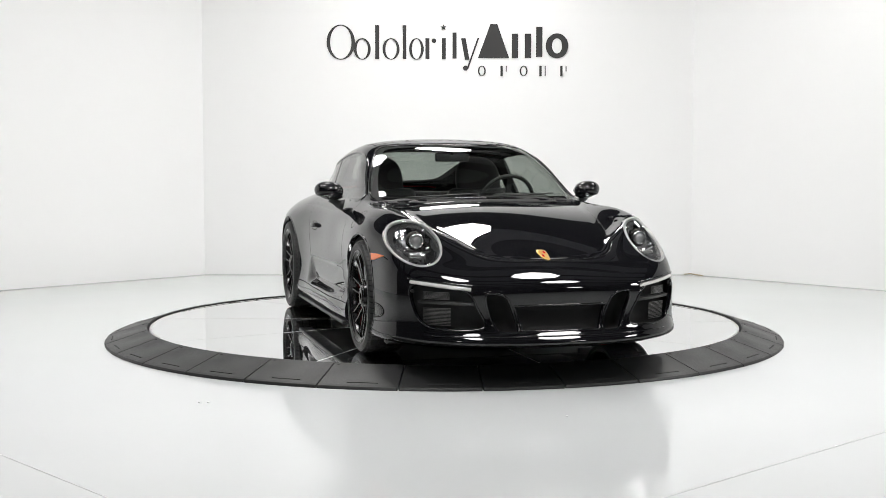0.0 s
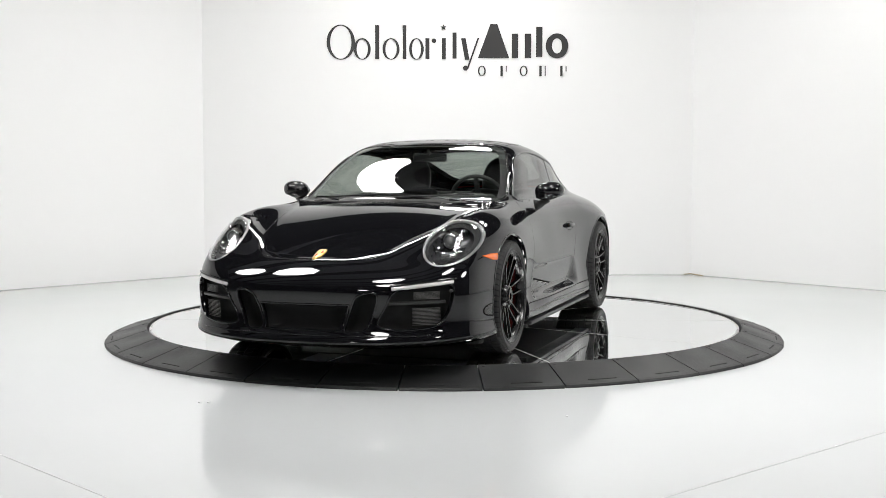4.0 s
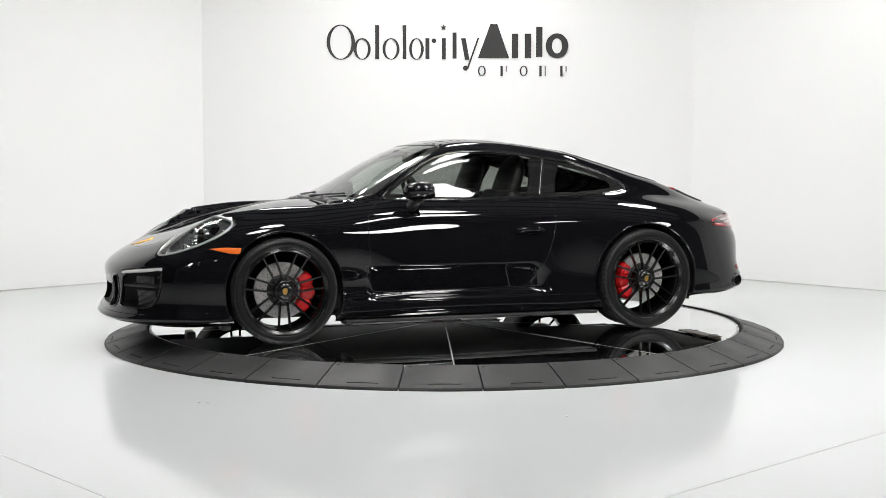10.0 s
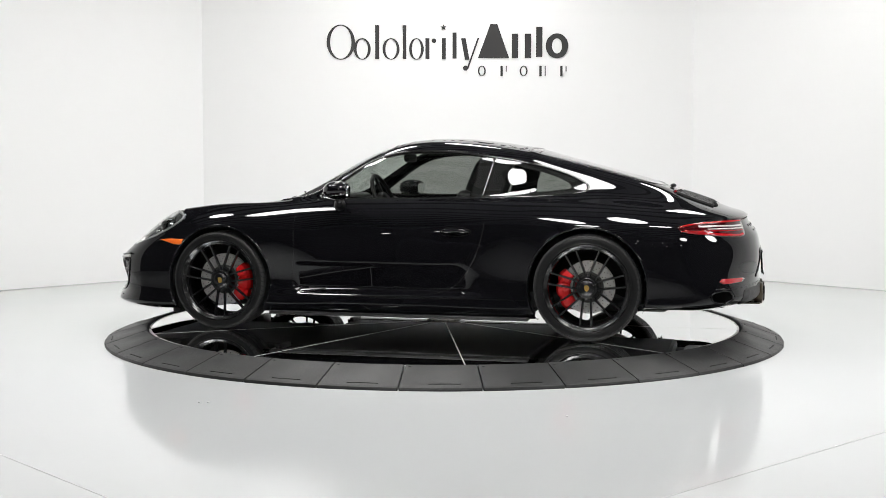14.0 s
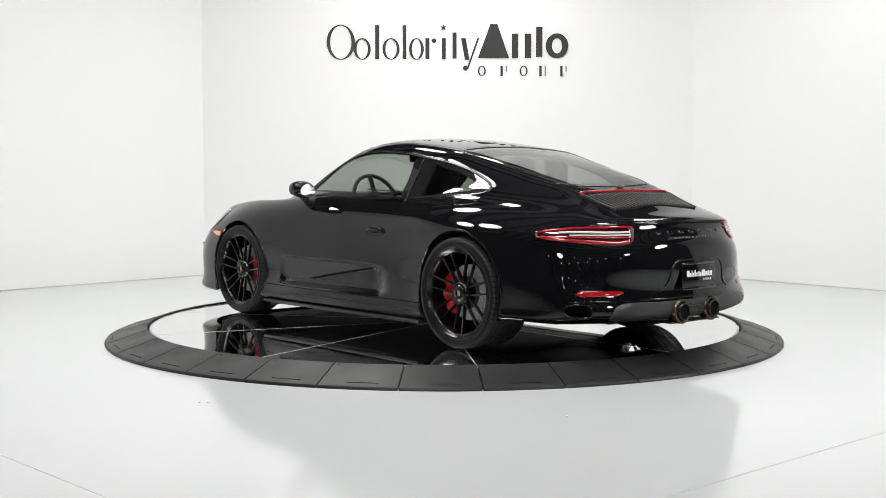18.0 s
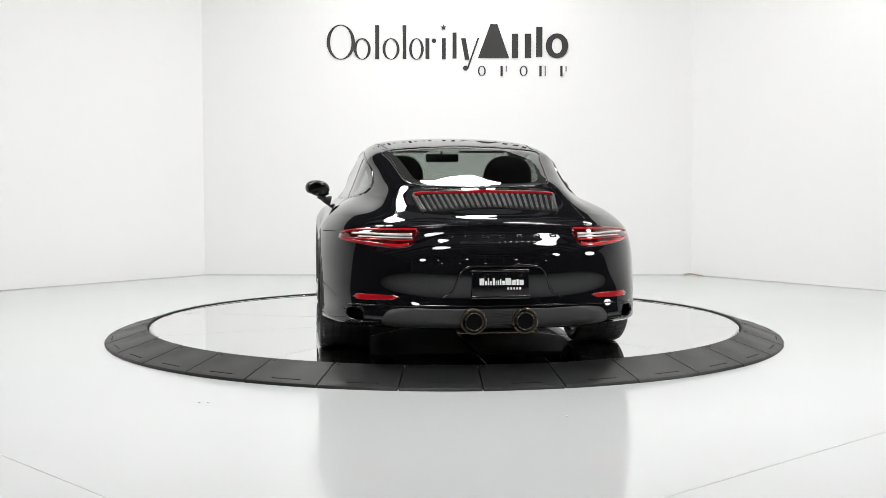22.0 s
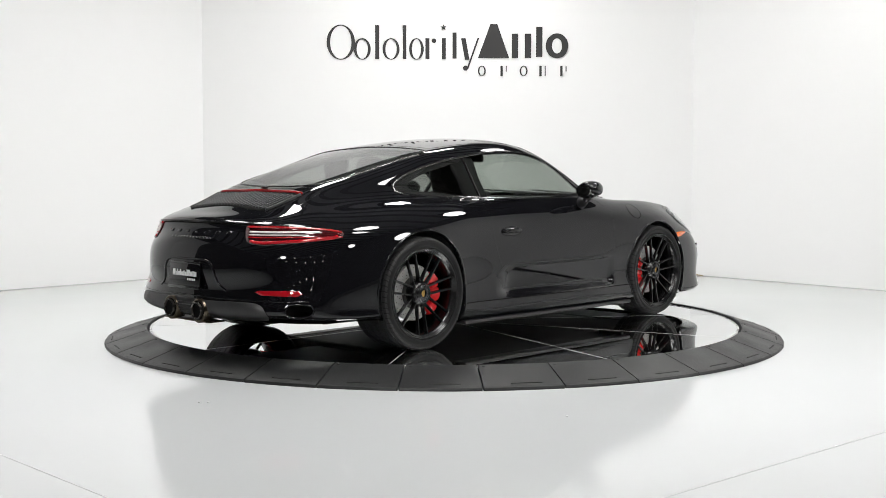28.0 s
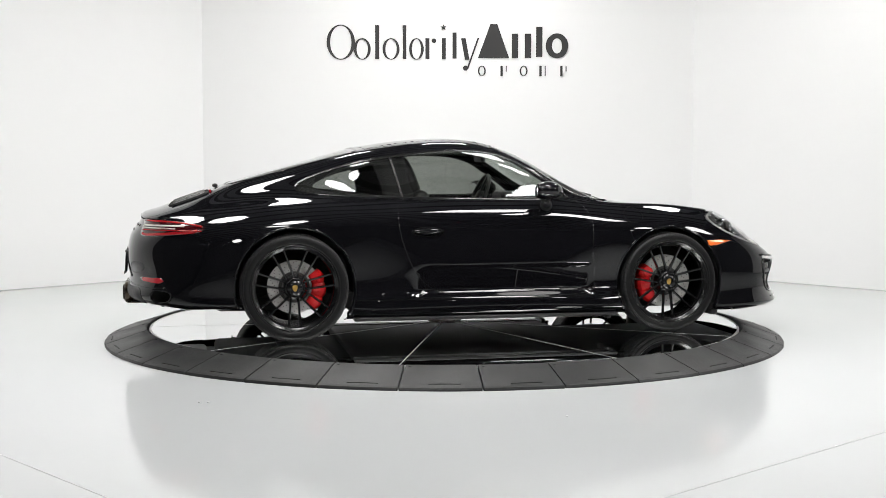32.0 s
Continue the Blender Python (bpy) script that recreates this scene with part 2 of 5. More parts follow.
def room():
    bm = bmesh.new()
    box(bm, -12, 12, -16, 9, FLOOR - 0.2, FLOOR)
    floor = tagged(part("floor", bm, M_FLOOR, smooth=False), "glossy white epoxy studio floor", "floor", kind="structure")
    top, brim = 5.4, 3.9
    wall_slab("wall_back", (2.70, 4.634), (-2.62, 4.634), FLOOR, brim, 0.15, M_WALL, "plain matt white studio back wall")
    wall_slab("wall_upper_back", (2.70, 4.634), (-2.62, 4.634), brim, top, 0.15, M_HALL, "dark upper wall above the white studio wall")
    wall_slab("wall_left", (-2.62, 4.634), (-6.6, 0.30), FLOOR, brim, 0.15, M_WALL, "plain white studio wall set at a slant")
    wall_slab("wall_upper_left", (-2.62, 4.634), (-6.6, 0.30), brim, top, 0.15, M_HALL, "dark upper wall above the white studio wall")
    wall_slab("wall_right", (6.6, 0.02), (2.70, 4.634), FLOOR, brim, 0.15, M_WALL, "plain white studio wall set at a slant")
    wall_slab("wall_upper_right", (6.6, 0.02), (2.70, 4.634), brim, top, 0.15, M_HALL, "dark upper wall above the white studio wall")
    wall_slab("wall_west", (-6.6, 0.30), (-7.3, -0.9), FLOOR, brim, 0.15, M_WALL, "plain white studio wall beyond the corner")
    wall_slab("wall_upper_west", (-6.6, 0.30), (-7.3, -0.9), brim, top, 0.15, M_HALL, "dark upper wall above the white studio wall")
    wall_slab("wall_east", (7.3, -1.2), (6.6, 0.02), FLOOR, brim, 0.15, M_WALL, "plain white studio wall beyond the corner")
    wall_slab("wall_upper_east", (7.3, -1.2), (6.6, 0.02), brim, top, 0.15, M_HALL, "dark upper wall above the white studio wall")
    wall_slab("wall_hall_west", (-7.3, -0.9), (-8.5, -15), FLOOR, top, 0.15, M_HALL, "dark hall wall behind the camera")
    wall_slab("wall_hall_south", (-8.5, -15), (8.5, -15), FLOOR, top, 0.15, M_HALL, "dark hall end wall")
    wall_slab("wall_hall_east", (8.5, -15), (7.3, -1.2), FLOOR, top, 0.15, M_HALL, "dark hall wall behind the camera")
    # ceiling: a ribbed steel deck with joists
    bm = bmesh.new()
    box(bm, -9, 9, -15.5, 5, top, top + 0.15)
    ceiling = tagged(part("ceiling", bm, M_CEIL, smooth=False), "grey insulated deck ceiling of the hall", "ceiling", kind="structure")
    for i in range(17):
        m = pose(0, -15.5 + i * 1.25, 0, 0, 0, 14)
        bm = bmesh.new()
        box(bm, -8.0, 8.0, -0.13, 0.13, top - 0.30, top - 0.28, 0, m)
        box(bm, -8.0, 8.0, -0.01, 0.01, top - 0.28, top - 0.04, 0, m)
        box(bm, -8.0, 8.0, -0.13, 0.13, top - 0.04, top - 0.001, 0, m)
        bmesh.ops.bisect_plane(bm, geom=bm.verts[:] + bm.edges[:] + bm.faces[:], plane_co=(0, 4.55, 0), plane_no=(0, 1, 0), clear_outer=True)
        bmesh.ops.bisect_plane(bm, geom=bm.verts[:] + bm.edges[:] + bm.faces[:], plane_co=(0, -14.9, 0), plane_no=(0, -1, 0), clear_outer=True)
        tagged(part("ceiling_beam", bm, M_BEAM, smooth=False), "dark steel purlin under the deck ceiling", "beam", group="ceiling beams", kind="structure")
    # a thin caulk line where the white walls meet the floor
    for a, b in (((2.70, 4.63), (-2.62, 4.63)), ((-2.62, 4.63), (-6.6, 0.296)), ((6.6, 0.016), (2.70, 4.63))):
        d = Vector((b[0] - a[0], b[1] - a[1], 0))
        n = Vector((-d.y, d.x, 0)).normalized() * 0.006
        bm = bmesh.new()
        prism(bm, [a, b, (b[0] + n.x, b[1] + n.y), (a[0] + n.x, a[1] + n.y)], FLOOR - 0.01, FLOOR + 0.006, lambda x, y, h: (x, y, h))
        tagged(part("trim", bm, M_JOINT, smooth=False), "thin grey caulk line along the foot of the white wall", "trim", kind="structure")
    # saw cuts in the floor
    for a, b in (((-4.0, -1.37), (-0.7, -4.83)), ((0.35, -4.71), (5.4, -0.1))):
        d = Vector((b[0] - a[0], b[1] - a[1], 0)).normalized()
        n = Vector((-d.y, d.x, 0)) * 0.002
        bm = bmesh.new()
        ps = [Vector((*a, 0)) - n, Vector((*b, 0)) - n, Vector((*b, 0)) + n, Vector((*a, 0)) + n]
        prism(bm, [(p.x, p.y) for p in ps], FLOOR - 0.01, FLOOR + 0.0012, lambda x, y, h: (x, y, h))
        tagged(part("floor_joint", bm, M_JOINT, smooth=False), "faint grey saw-cut joint in the floor", "floor joint", kind="structure")

    # a stub of cable in the far corner, and grit on the floor
    bm = bmesh.new()
    tube(bm, [(2.62, 4.60, FLOOR + 0.012), (2.68, 4.57, FLOOR + 0.02), (2.74, 4.54, FLOOR + 0.012), (2.80, 4.50, FLOOR + 0.006)], 0.006, 8)
    tagged(part("cable_stub", bm, M_CABLE), "short tan cable end on the floor in the wall corner", "cable")
    rnd = random.Random(4)
    for x, y in ((-1.2, -2.62), (0.57, -2.94), (1.62, -3.55), (-1.16, -2.61)):
        bm = bmesh.new()
        prism(bm, [(x + rnd.uniform(.004, .009) * math.cos(a), y + rnd.uniform(.004, .012) * math.sin(a)) for a in np.linspace(0, math.tau, 7)[:-1]], FLOOR + .0002, FLOOR + .003, lambda a, b, h: (a, b, h))
        tagged(part("floor_grit", bm, M_JOINT, smooth=False), "tiny grey crumb of grit on the white floor", "grit", group="grit on the floor")


def softbox(x, y, z, aim, size=1.25):
    """An eight-sided soft light on a drop rod from the ceiling."""
    m = look((x, y, z), aim)
    ob = empty("octagonal_softbox", m, label="large eight-sided white studio softbox hung from the ceiling", category="softbox", group="studio softboxes")
    r = size / 2
    ring = [(r * math.cos(radians(22.5 + 45 * k)), r * math.sin(radians(22.5 + 45 * k))) for k in range(8)]
    bm = bmesh.new()
    prism(bm, ring, -0.012, 0.0, lambda a, b, h: (a, b, h))
    part("diffuser", bm, M_SOFT, ob, "glowing white cloth", smooth=False)
    bm = bmesh.new()
    rows = []
    for s, h in ((1.02, -0.03), (1.03, 0.004), (0.55, 0.34), (0.12, 0.46), (0.10, 0.56)):
        rows.append([bm.verts.new((a * s, b * s, h)) for a, b in ring])
    for p, q in zip(rows, rows[1:]):
        for k in range(8):
            bm.faces.new((p[k], p[(k + 1) % 8], q[(k + 1) % 8], q[k]))
    bm.faces.new(rows[-1])
    part("shell", bm, M_BLACKCLOTH, ob, "black nylon", smooth=False)
    inv = m.inverted()
    back = m @ Vector((0, 0, 0.5))
    bm = bmesh.new()
    tube(bm, [inv @ back, inv @ Vector((back.x, back.y, 5.4))], 0.02)
    part("drop_rod", bm, M_STAND, ob)
    return ob


def sign():
    """The dealer's mark on the back wall, in plain shapes."""
    y = 4.634
    ob = empty("wall_sign", pose(0, y, 2.3), label="charcoal company mark of plain shapes on the white back wall", category="wall sign")
    sx, x0, z0 = 0.0061, -1.276, 2.646

    def put(px, py, h):
        return (x0 + (px - 577) * sx, -h, z0 - (py - 43) * sx * 0.992 - 2.3)

    def shape(name, outline):
        bm = bmesh.new()
        prism(bm, outline, 0.0, 0.012, put)
        part(name, bm, M_SIGN, ob, smooth=False)

    def bar(xa, xb, ya, yb, lean=0.0):
        shape("bar", [(xa + lean, ya), (xb + lean, ya), (xb, yb), (xa, yb)])

    def hoop(cx, cy, rx, ry, tx, ty):
        """An oval ring, heavier at its sides."""
        bm = bmesh.new()
        n = 40
        rows = [[bm.verts.new(put(cx + (rx - k * tx) * math.cos(q), cy + (ry - k * ty) * math.sin(q), h)) for q in np.linspace(0, math.tau, n, endpoint=False)] for k, h in ((0, 0.0), (0, 0.012), (1, 0.012), (1, 0.0))]
        for p, q in zip(rows, rows[1:] + rows[:1]):
            for k in range(n):
                bm.faces.new((p[k], p[(k + 1) % n], q[(k + 1) % n], q[k]))
        part("hoop", bm, M_SIGN, ob, smooth=False)

    # slender ovals and bars, then heavier ones, then a row of small ones
    hoop(603, 75, 25, 31, 6, 1.6)
    for cx in (641, 692):
        hoop(cx, 87, 15, 19, 5, 1.4)
    for xa, xb, ya, yb in ((664, 671, 45, 105), (713, 719, 45, 105), (753, 760, 68, 105), (782, 789, 68, 105), (801, 808, 58, 104)):
        bar(xa, xb, ya, yb)
    hoop(737, 87, 13, 19, 5, 1.4)
    hoop(768, 72.5, 4, 4, 3.9, 3.9)
    bar(823, 831, 68, 106, -7)
    bar(826, 829, 68, 122, 19)
    hoop(824, 121, 4.5, 4.5, 4.4, 4.4)
    shape("star", [(785 + (5.5 if k % 2 == 0 else 2.3) * math.sin(k * math.pi / 5), 49 - (5.5 if k % 2 == 0 else 2.3) * math.cos(k * math.pi / 5)) for k in range(10)])
    shape("wedge", [(868, 43), (880, 43), (901, 103), (846, 103)])
    for xa, xb, ya, yb in ((906, 917, 60, 103), (929, 940, 60, 103), (949, 960, 48, 101)):
        bar(xa, xb, ya, yb)
    hoop(986, 81.5, 20, 22, 11, 8.5)
    for cx in (853, 892, 927, 961, 998):
        hoop(cx, 126, 7, 9, 2.6, 1.0) if cx in (853, 927) else bar(cx - 6, cx - 2, 117, 135)
        if cx not in (853, 927):
            bar(cx + 3.5, cx + 5, 117, 135 if cx == 961 else 127)


def ramp_ring():
    """Thirty-three sloped rubber segments that stand still round the plate."""
    ro, ri, seg = 2.318, 2.044, 33
    ob = empty("ramp_ring", pose(0, 0, FLOOR), label="black rubber ramp ring of bolted segments round the turntable", category="ramp ring")
    step = math.tau / seg
    n = 6
    prof = [(ri, 0.0), (ri, 0.093), (ri + 0.012, 0.096), (ro - 0.022, 0.022), (ro - 0.006, 0.016), (ro, 0.006), (ro, 0.0)]
    bm = bmesh.new()
    gap = 0.0042
    rows = []
    for i in range(n + 1):
        row = []
        for r, z in prof:
            g = gap / r
            a = -step / 2 + g + (step - 2 * g) * i / n
            row.append(bm.verts.new((r * math.sin(a), -r * math.cos(a), z)))
        rows.append(row)
    for p, q in zip(rows, rows[1:]):
        for k in range(len(prof)):
            bm.faces.new((p[k], p[(k + 1) % len(prof)], q[(k + 1) % len(prof)], q[k]))
    bm.faces.new(rows[0])
    bm.faces.new(rows[-1])
    me = bpy.data.meshes.new("segment")
    bmesh.ops.recalc_face_normals(bm, faces=bm.faces)
    bm.to_mesh(me)
    bm.free()
    me.materials.append(M_RAMP)

    def surf(r):
        return 0.096 + (r - ri - 0.012) / (ro - 0.034 - ri) * (0.022 - 0.096)
    bm = bmesh.new()
    lathe(bm, [(0.0, surf(ri + 0.03) + 0.0025), (0.007, surf(ri + 0.03) + 0.0022), (0.011, surf(ri + 0.03) - 0.002)], 12, "Z", (0, -(ri + 0.03), 0))
    bolt_me = bpy.data.meshes.new("bolt")
    bm.to_mesh(bolt_me)
    bm.free()
    bolt_me.materials.append(M_RAMPDK)
    bm = bmesh.new()
    rr = ro - 0.05
    box(bm, -0.085, 0.085, -rr - 0.004, -rr + 0.004, surf(rr) - 0.004, surf(rr) + 0.0015)
    lip_me = bpy.data.meshes.new("slot")
    bm.to_mesh(lip_me)
    bm.free()
    lip_me.materials.append(M_RAMPDK)
    for k in range(seg):
        a = 360 / seg * (k + 0.5) + 5.0
        s = new("segment", me)
        s.parent = ob
        s.matrix_basis = pose(0, 0, 0, 0, 0, a)
        for dm, da in ((bolt_me, -4.6), (lip_me, 0.5)):
            b = new(dm.name.split(".")[0], dm)
            b.parent = s
            b.matrix_basis = pose(0, 0, 0, 0, 0, da)
    return ob


def turntable():
    """The turning plate: ten mirror sectors, pale seams, a metal edge and a round hub cover."""
    R = 2.028
    ob = empty("turntable_plate", pose(0, 0, FLOOR), label="polished mirror turntable plate of ten sectors with pale seams", category="turntable")
    H = TOP - FLOOR
    bm = bmesh.new()
    lathe(bm, [(0, 0.0), (R - 0.012, 0.0), (R - 0.012, H - 0.012), (0, H - 0.012)], 120, "Z")
    part("core", bm, M_UNDER, ob, smooth=False)
    bm = bmesh.new()
    lathe(bm, [(R - 0.013, 0.02), (R, 0.02), (R + 0.001, H - 0.001), (R - 0.002, H + 0.0015), (R - 0.012, H + 0.0015), (R - 0.013, H - 0.01)], 180, "Z")
    part("edge_band", bm, M_RIM_EDGE, ob, "bright metal edge band")
    n, k = 10, 14
    step = math.tau / n
    bm = bmesh.new()
    out = [(0.12 * math.cos(a), 0.12 * math.sin(a)) for a in np.linspace(-step / 2 + 0.013, step / 2 - 0.013, 4)]
    out += [((R - 0.014) * math.cos(a), (R - 0.014) * math.sin(a)) for a in np.linspace(step / 2 - 0.0009, -step / 2 + 0.0009, k)]
    prism(bm, out, H - 0.010, H, lambda a, b, h: (a, b, h))
    bmesh.ops.recalc_face_normals(bm, faces=bm.faces)
    me = bpy.data.meshes.new("sector")
    bm.to_mesh(me)
    bm.free()
    me.materials.append(M_MIRROR)
    bm = bmesh.new()
    box(bm, 0.12, R - 0.014, -0.0032, 0.0032, H - 0.012, H + 0.0006)
    seam_me = bpy.data.meshes.new("seam")
    bm.to_mesh(seam_me)
    bm.free()
    seam_me.materials.append(M_SEAM)
    for i in range(n):
        for nm, d, off in (("sector", me, 0.5), ("seam", seam_me, 0.0)):
            s = new(nm, d)
            s.parent = ob
            s.matrix_basis = pose(0, 0, 0, 0, 0, 360 / n * (i + off) + SEAM_0)
    bm = bmesh.new()
    lathe(bm, [(0, H + 0.004), (0.10, H + 0.004), (0.118, H + 0.003), (0.122, H - 0.01), (0, H - 0.01)], 40, "Z")
    hub = part("hub_cover", bm, M_SEAM, ob, "round pale metal hub cover")
    for i in range(12):
        bm = bmesh.new()
        a = i * math.tau / 12
        lathe(bm, [(0, H + 0.008), (0.006, H + 0.007), (0.008, H + 0.0035)], 8, "Z", (0.105 * math.cos(a), 0.105 * math.sin(a), 0))
        part("bolt", bm, M_STAND, hub)
    return ob


def hall_lamp(x, y):
    """A small round lamp on a cord in the dark hall."""
    ob = empty("pendant_lamp", pose(x, y, 3.4), label="small round pendant lamp hanging in the dark hall", category="pendant lamp", group="hall lamps")
    bm = bmesh.new()
    lathe(bm, [(0, -0.05), (0.06, -0.035), (0.085, 0.0), (0.06, 0.035), (0, 0.05)], 16, "Z")
    part("globe", bm, M_LAMP, ob, "glowing white globe")
    bm = bmesh.new()
    tube(bm, [(0, 0, 0.045), (0, 0, 2.0)], 0.008, 6)
    part("cord", bm, M_STAND, ob)


SEAM_0 = -109.0 - 179.39
room()
sign()
ramp_ring()
plate = turntable()
# the softbox at (-3.5, 0.1) is an added fill that brightens the left wall
for sx, sy, sz in ((0.25, 3.15, 4.3), (-1.35, 1.95, 4.2), (1.4, -1.6, 4.1), (-0.5, -2.85, 4.0), (-2.3, -0.8, 4.0), (2.35, -3.0, 4.0), (-0.55, -4.5, 3.9), (-3.5, 0.1, 4.2), (3.0, 1.6, 4.2), (4.6, -6.2, 3.1), (4.9, -2.4, 2.5), (-2.4, -7.8, 2.7)):
    back = sy > 1
    softbox(sx, sy, sz, (sx, sy + 0.1, 0.3) if back else (sx * 0.75, sy * 0.75, 0.3), 0.7 if sy < -6 else 0.98)
for k in range(6):
    hall_lamp(-6.2 + k * 2.5, -10.5)
    hall_lamp(-5.0 + k * 2.0, -13.2)


# ---- the car: x forward, y to its left, z up from the plate, middle of the wheelbase at 0 ----
car = empty("sports_car", label="glossy black two-door sports coupe with black wheels and red brake calipers", category="car")

# lengthwise lines of the body from the nose (y = 0) round the flank to the tail (y = 0), low to high
line_floor = [(2.12, 0, .125), (2.10, .33, .125), (1.97, .60, .125), (1.78, .76, .13), (1.56, .84, .14), (1.225, .85, .14), (.82, .85, .14), (.45, .84, .14), (.1, .835, .14), (-.3, .835, .14), (-.75, .85, .14), (-1.2, .87, .15), (-1.6, .87, .175), (-1.88, .79, .18), (-2.07, .60, .165), (-2.17, .33, .165), (-2.19, 0, .165)]
line_lip = [(2.285, 0, .165), (2.255, .33, .165), (2.12, .64, .165), (1.89, .82, .165), (1.6, .892, .165), (1.225, .91, .17), (.82, .905, .165), (.45, .895, .165), (.1, .89, .165), (-.3, .89, .165), (-.75, .91, .17), (-1.2, .94, .2), (-1.6, .925, .2), (-1.93, .84, .205), (-2.15, .65, .2), (-2.26, .33, .2), (-2.29, 0, .2)]
line_sill = [(2.235, 0, .235), (2.21, .33, .235), (2.07, .62, .235), (1.86, .80, .24), (1.59, .882, .24), (1.225, .917, .25), (.82, .905, .25), (.45, .893, .245), (.1, .888, .245), (-.3, .888, .245), (-.75, .91, .25), (-1.2, .95, .27), (-1.6, .935, .28), (-1.96, .84, .29), (-2.20, .64, .285), (-2.31, .33, .285), (-2.335, 0, .285)]
line_low = [(2.24, 0, .34), (2.215, .33, .34), (2.075, .62, .34), (1.86, .80, .345), (1.59, .885, .35), (1.225, .92, .37), (.82, .868, .335), (.45, .85, .325), (.1, .842, .32), (-.3, .852, .325), (-.75, .895, .35), (-1.2, .952, .38), (-1.6, .937, .385), (-1.965, .84, .39), (-2.195, .64, .39), (-2.305, .33, .39), (-2.33, 0, .39)]
line_waist = [(2.255, 0, .43), (2.23, .33, .43), (2.085, .62, .435), (1.855, .80, .45), (1.585, .883, .47), (1.225, .92, .50), (.82, .892, .49), (.45, .872, .485), (.1, .867, .48), (-.3, .87, .485), (-.75, .898, .49), (-1.2, .952, .51), (-1.6, .935, .50), (-1.96, .835, .50), (-2.185, .63, .50), (-2.295, .33, .50), (-2.32, 0, .50)]
line_rub = [(2.205, 0, .50), (2.175, .32, .50), (2.03, .62, .52), (1.82, .79, .55), (1.565, .872, .58), (1.225, .91, .625), (.82, .895, .63), (.45, .882, .63), (.1, .88, .63), (-.3, .88, .63), (-.75, .90, .63), (-1.2, .947, .64), (-1.6, .928, .62), (-1.95, .82, .61), (-2.16, .62, .61), (-2.265, .33, .61), (-2.288, 0, .615)]
line_shoulder = [(2.10, 0, .54), (2.07, .30, .54), (1.94, .60, .585), (1.76, .765, .64), (1.53, .838, .685), (1.225, .873, .735), (.82, .88, .75), (.45, .878, .755), (.1, .876, .755), (-.3, .876, .755), (-.75, .89, .755), (-1.2, .925, .765), (-1.6, .898, .74), (-1.92, .80, .71), (-2.125, .61, .70), (-2.225, .32, .70), (-2.248, 0, .705)]
line_crown = [(2.03, 0, 0.562), (2, 0.29, 0.57), (1.87, 0.565, 0.645), (1.69, 0.715, 0.725), (1.49, 0.775, 0.78), (1.225, 0.8, 0.82), (0.82, 0.832, 0.832), (0.45, 0.852, 0.838), (0.1, 0.848, 0.84), (-0.3, 0.845, 0.842), (-0.75, 0.85, 0.846), (-1.2, 0.865, 0.856), (-1.6, 0.835, 0.818), (-1.9, 0.755, 0.765), (-2.1, 0.59, 0.745), (-2.185, 0.31, 0.748), (-2.205, 0, 0.755)]
line_belt = [(1.975, 0, 0.585), (1.935, 0.265, 0.6), (1.8, 0.5, 0.68), (1.63, 0.635, 0.765), (1.44, 0.69, 0.812), (1.2, 0.715, 0.842), (0.82, 0.768, 0.868), (0.45, 0.795, 0.878), (0.1, 0.795, 0.88), (-0.3, 0.79, 0.882), (-0.75, 0.785, 0.89), (-1.2, 0.765, 0.9), (-1.57, 0.735, 0.86), (-1.85, 0.665, 0.81), (-2.02, 0.54, 0.782), (-2.11, 0.29, 0.785), (-2.135, 0, 0.792)]
line_glass_low = [(1.92, 0, 0.605), (1.88, 0.235, 0.62), (1.76, 0.44, 0.688), (1.585, 0.565, 0.752), (1.39, 0.62, 0.797), (1.17, 0.64, 0.835), (0.8, 0.715, 0.88), (0.42, 0.74, 0.912), (0.08, 0.742, 0.915), (-0.3, 0.738, 0.918), (-0.75, 0.715, 0.93), (-1.18, 0.668, 0.945), (-1.5, 0.635, 0.9), (-1.75, 0.575, 0.862), (-1.93, 0.46, 0.838), (-2.03, 0.25, 0.825), (-2.07, 0, 0.819)]
line_glass_mid = [(1.87, 0, 0.625), (1.83, 0.2, 0.64), (1.72, 0.37, 0.688), (1.55, 0.48, 0.745), (1.35, 0.53, 0.79), (1.1, 0.575, 0.838), (0.77, 0.64, 0.888), (0.38, 0.69, 0.995), (0.06, 0.672, 1.055), (-0.3, 0.663, 1.07), (-0.75, 0.635, 1.05), (-1.15, 0.578, 1), (-1.42, 0.54, 0.948), (-1.66, 0.47, 0.912), (-1.84, 0.37, 0.88), (-1.95, 0.21, 0.859), (-2, 0, 0.847)]
line_rail = [(1.82, 0, 0.644), (1.78, 0.16, 0.659), (1.68, 0.29, 0.695), (1.52, 0.38, 0.745), (1.33, 0.42, 0.79), (1.05, 0.46, 0.845), (0.73, 0.55, 0.9), (0.34, 0.6, 1.055), (0.03, 0.572, 1.185), (-0.3, 0.572, 1.207), (-0.75, 0.545, 1.158), (-1.12, 0.488, 1.07), (-1.36, 0.45, 1.008), (-1.58, 0.39, 0.962), (-1.75, 0.3, 0.922), (-1.87, 0.165, 0.891), (-1.93, 0, 0.874)]
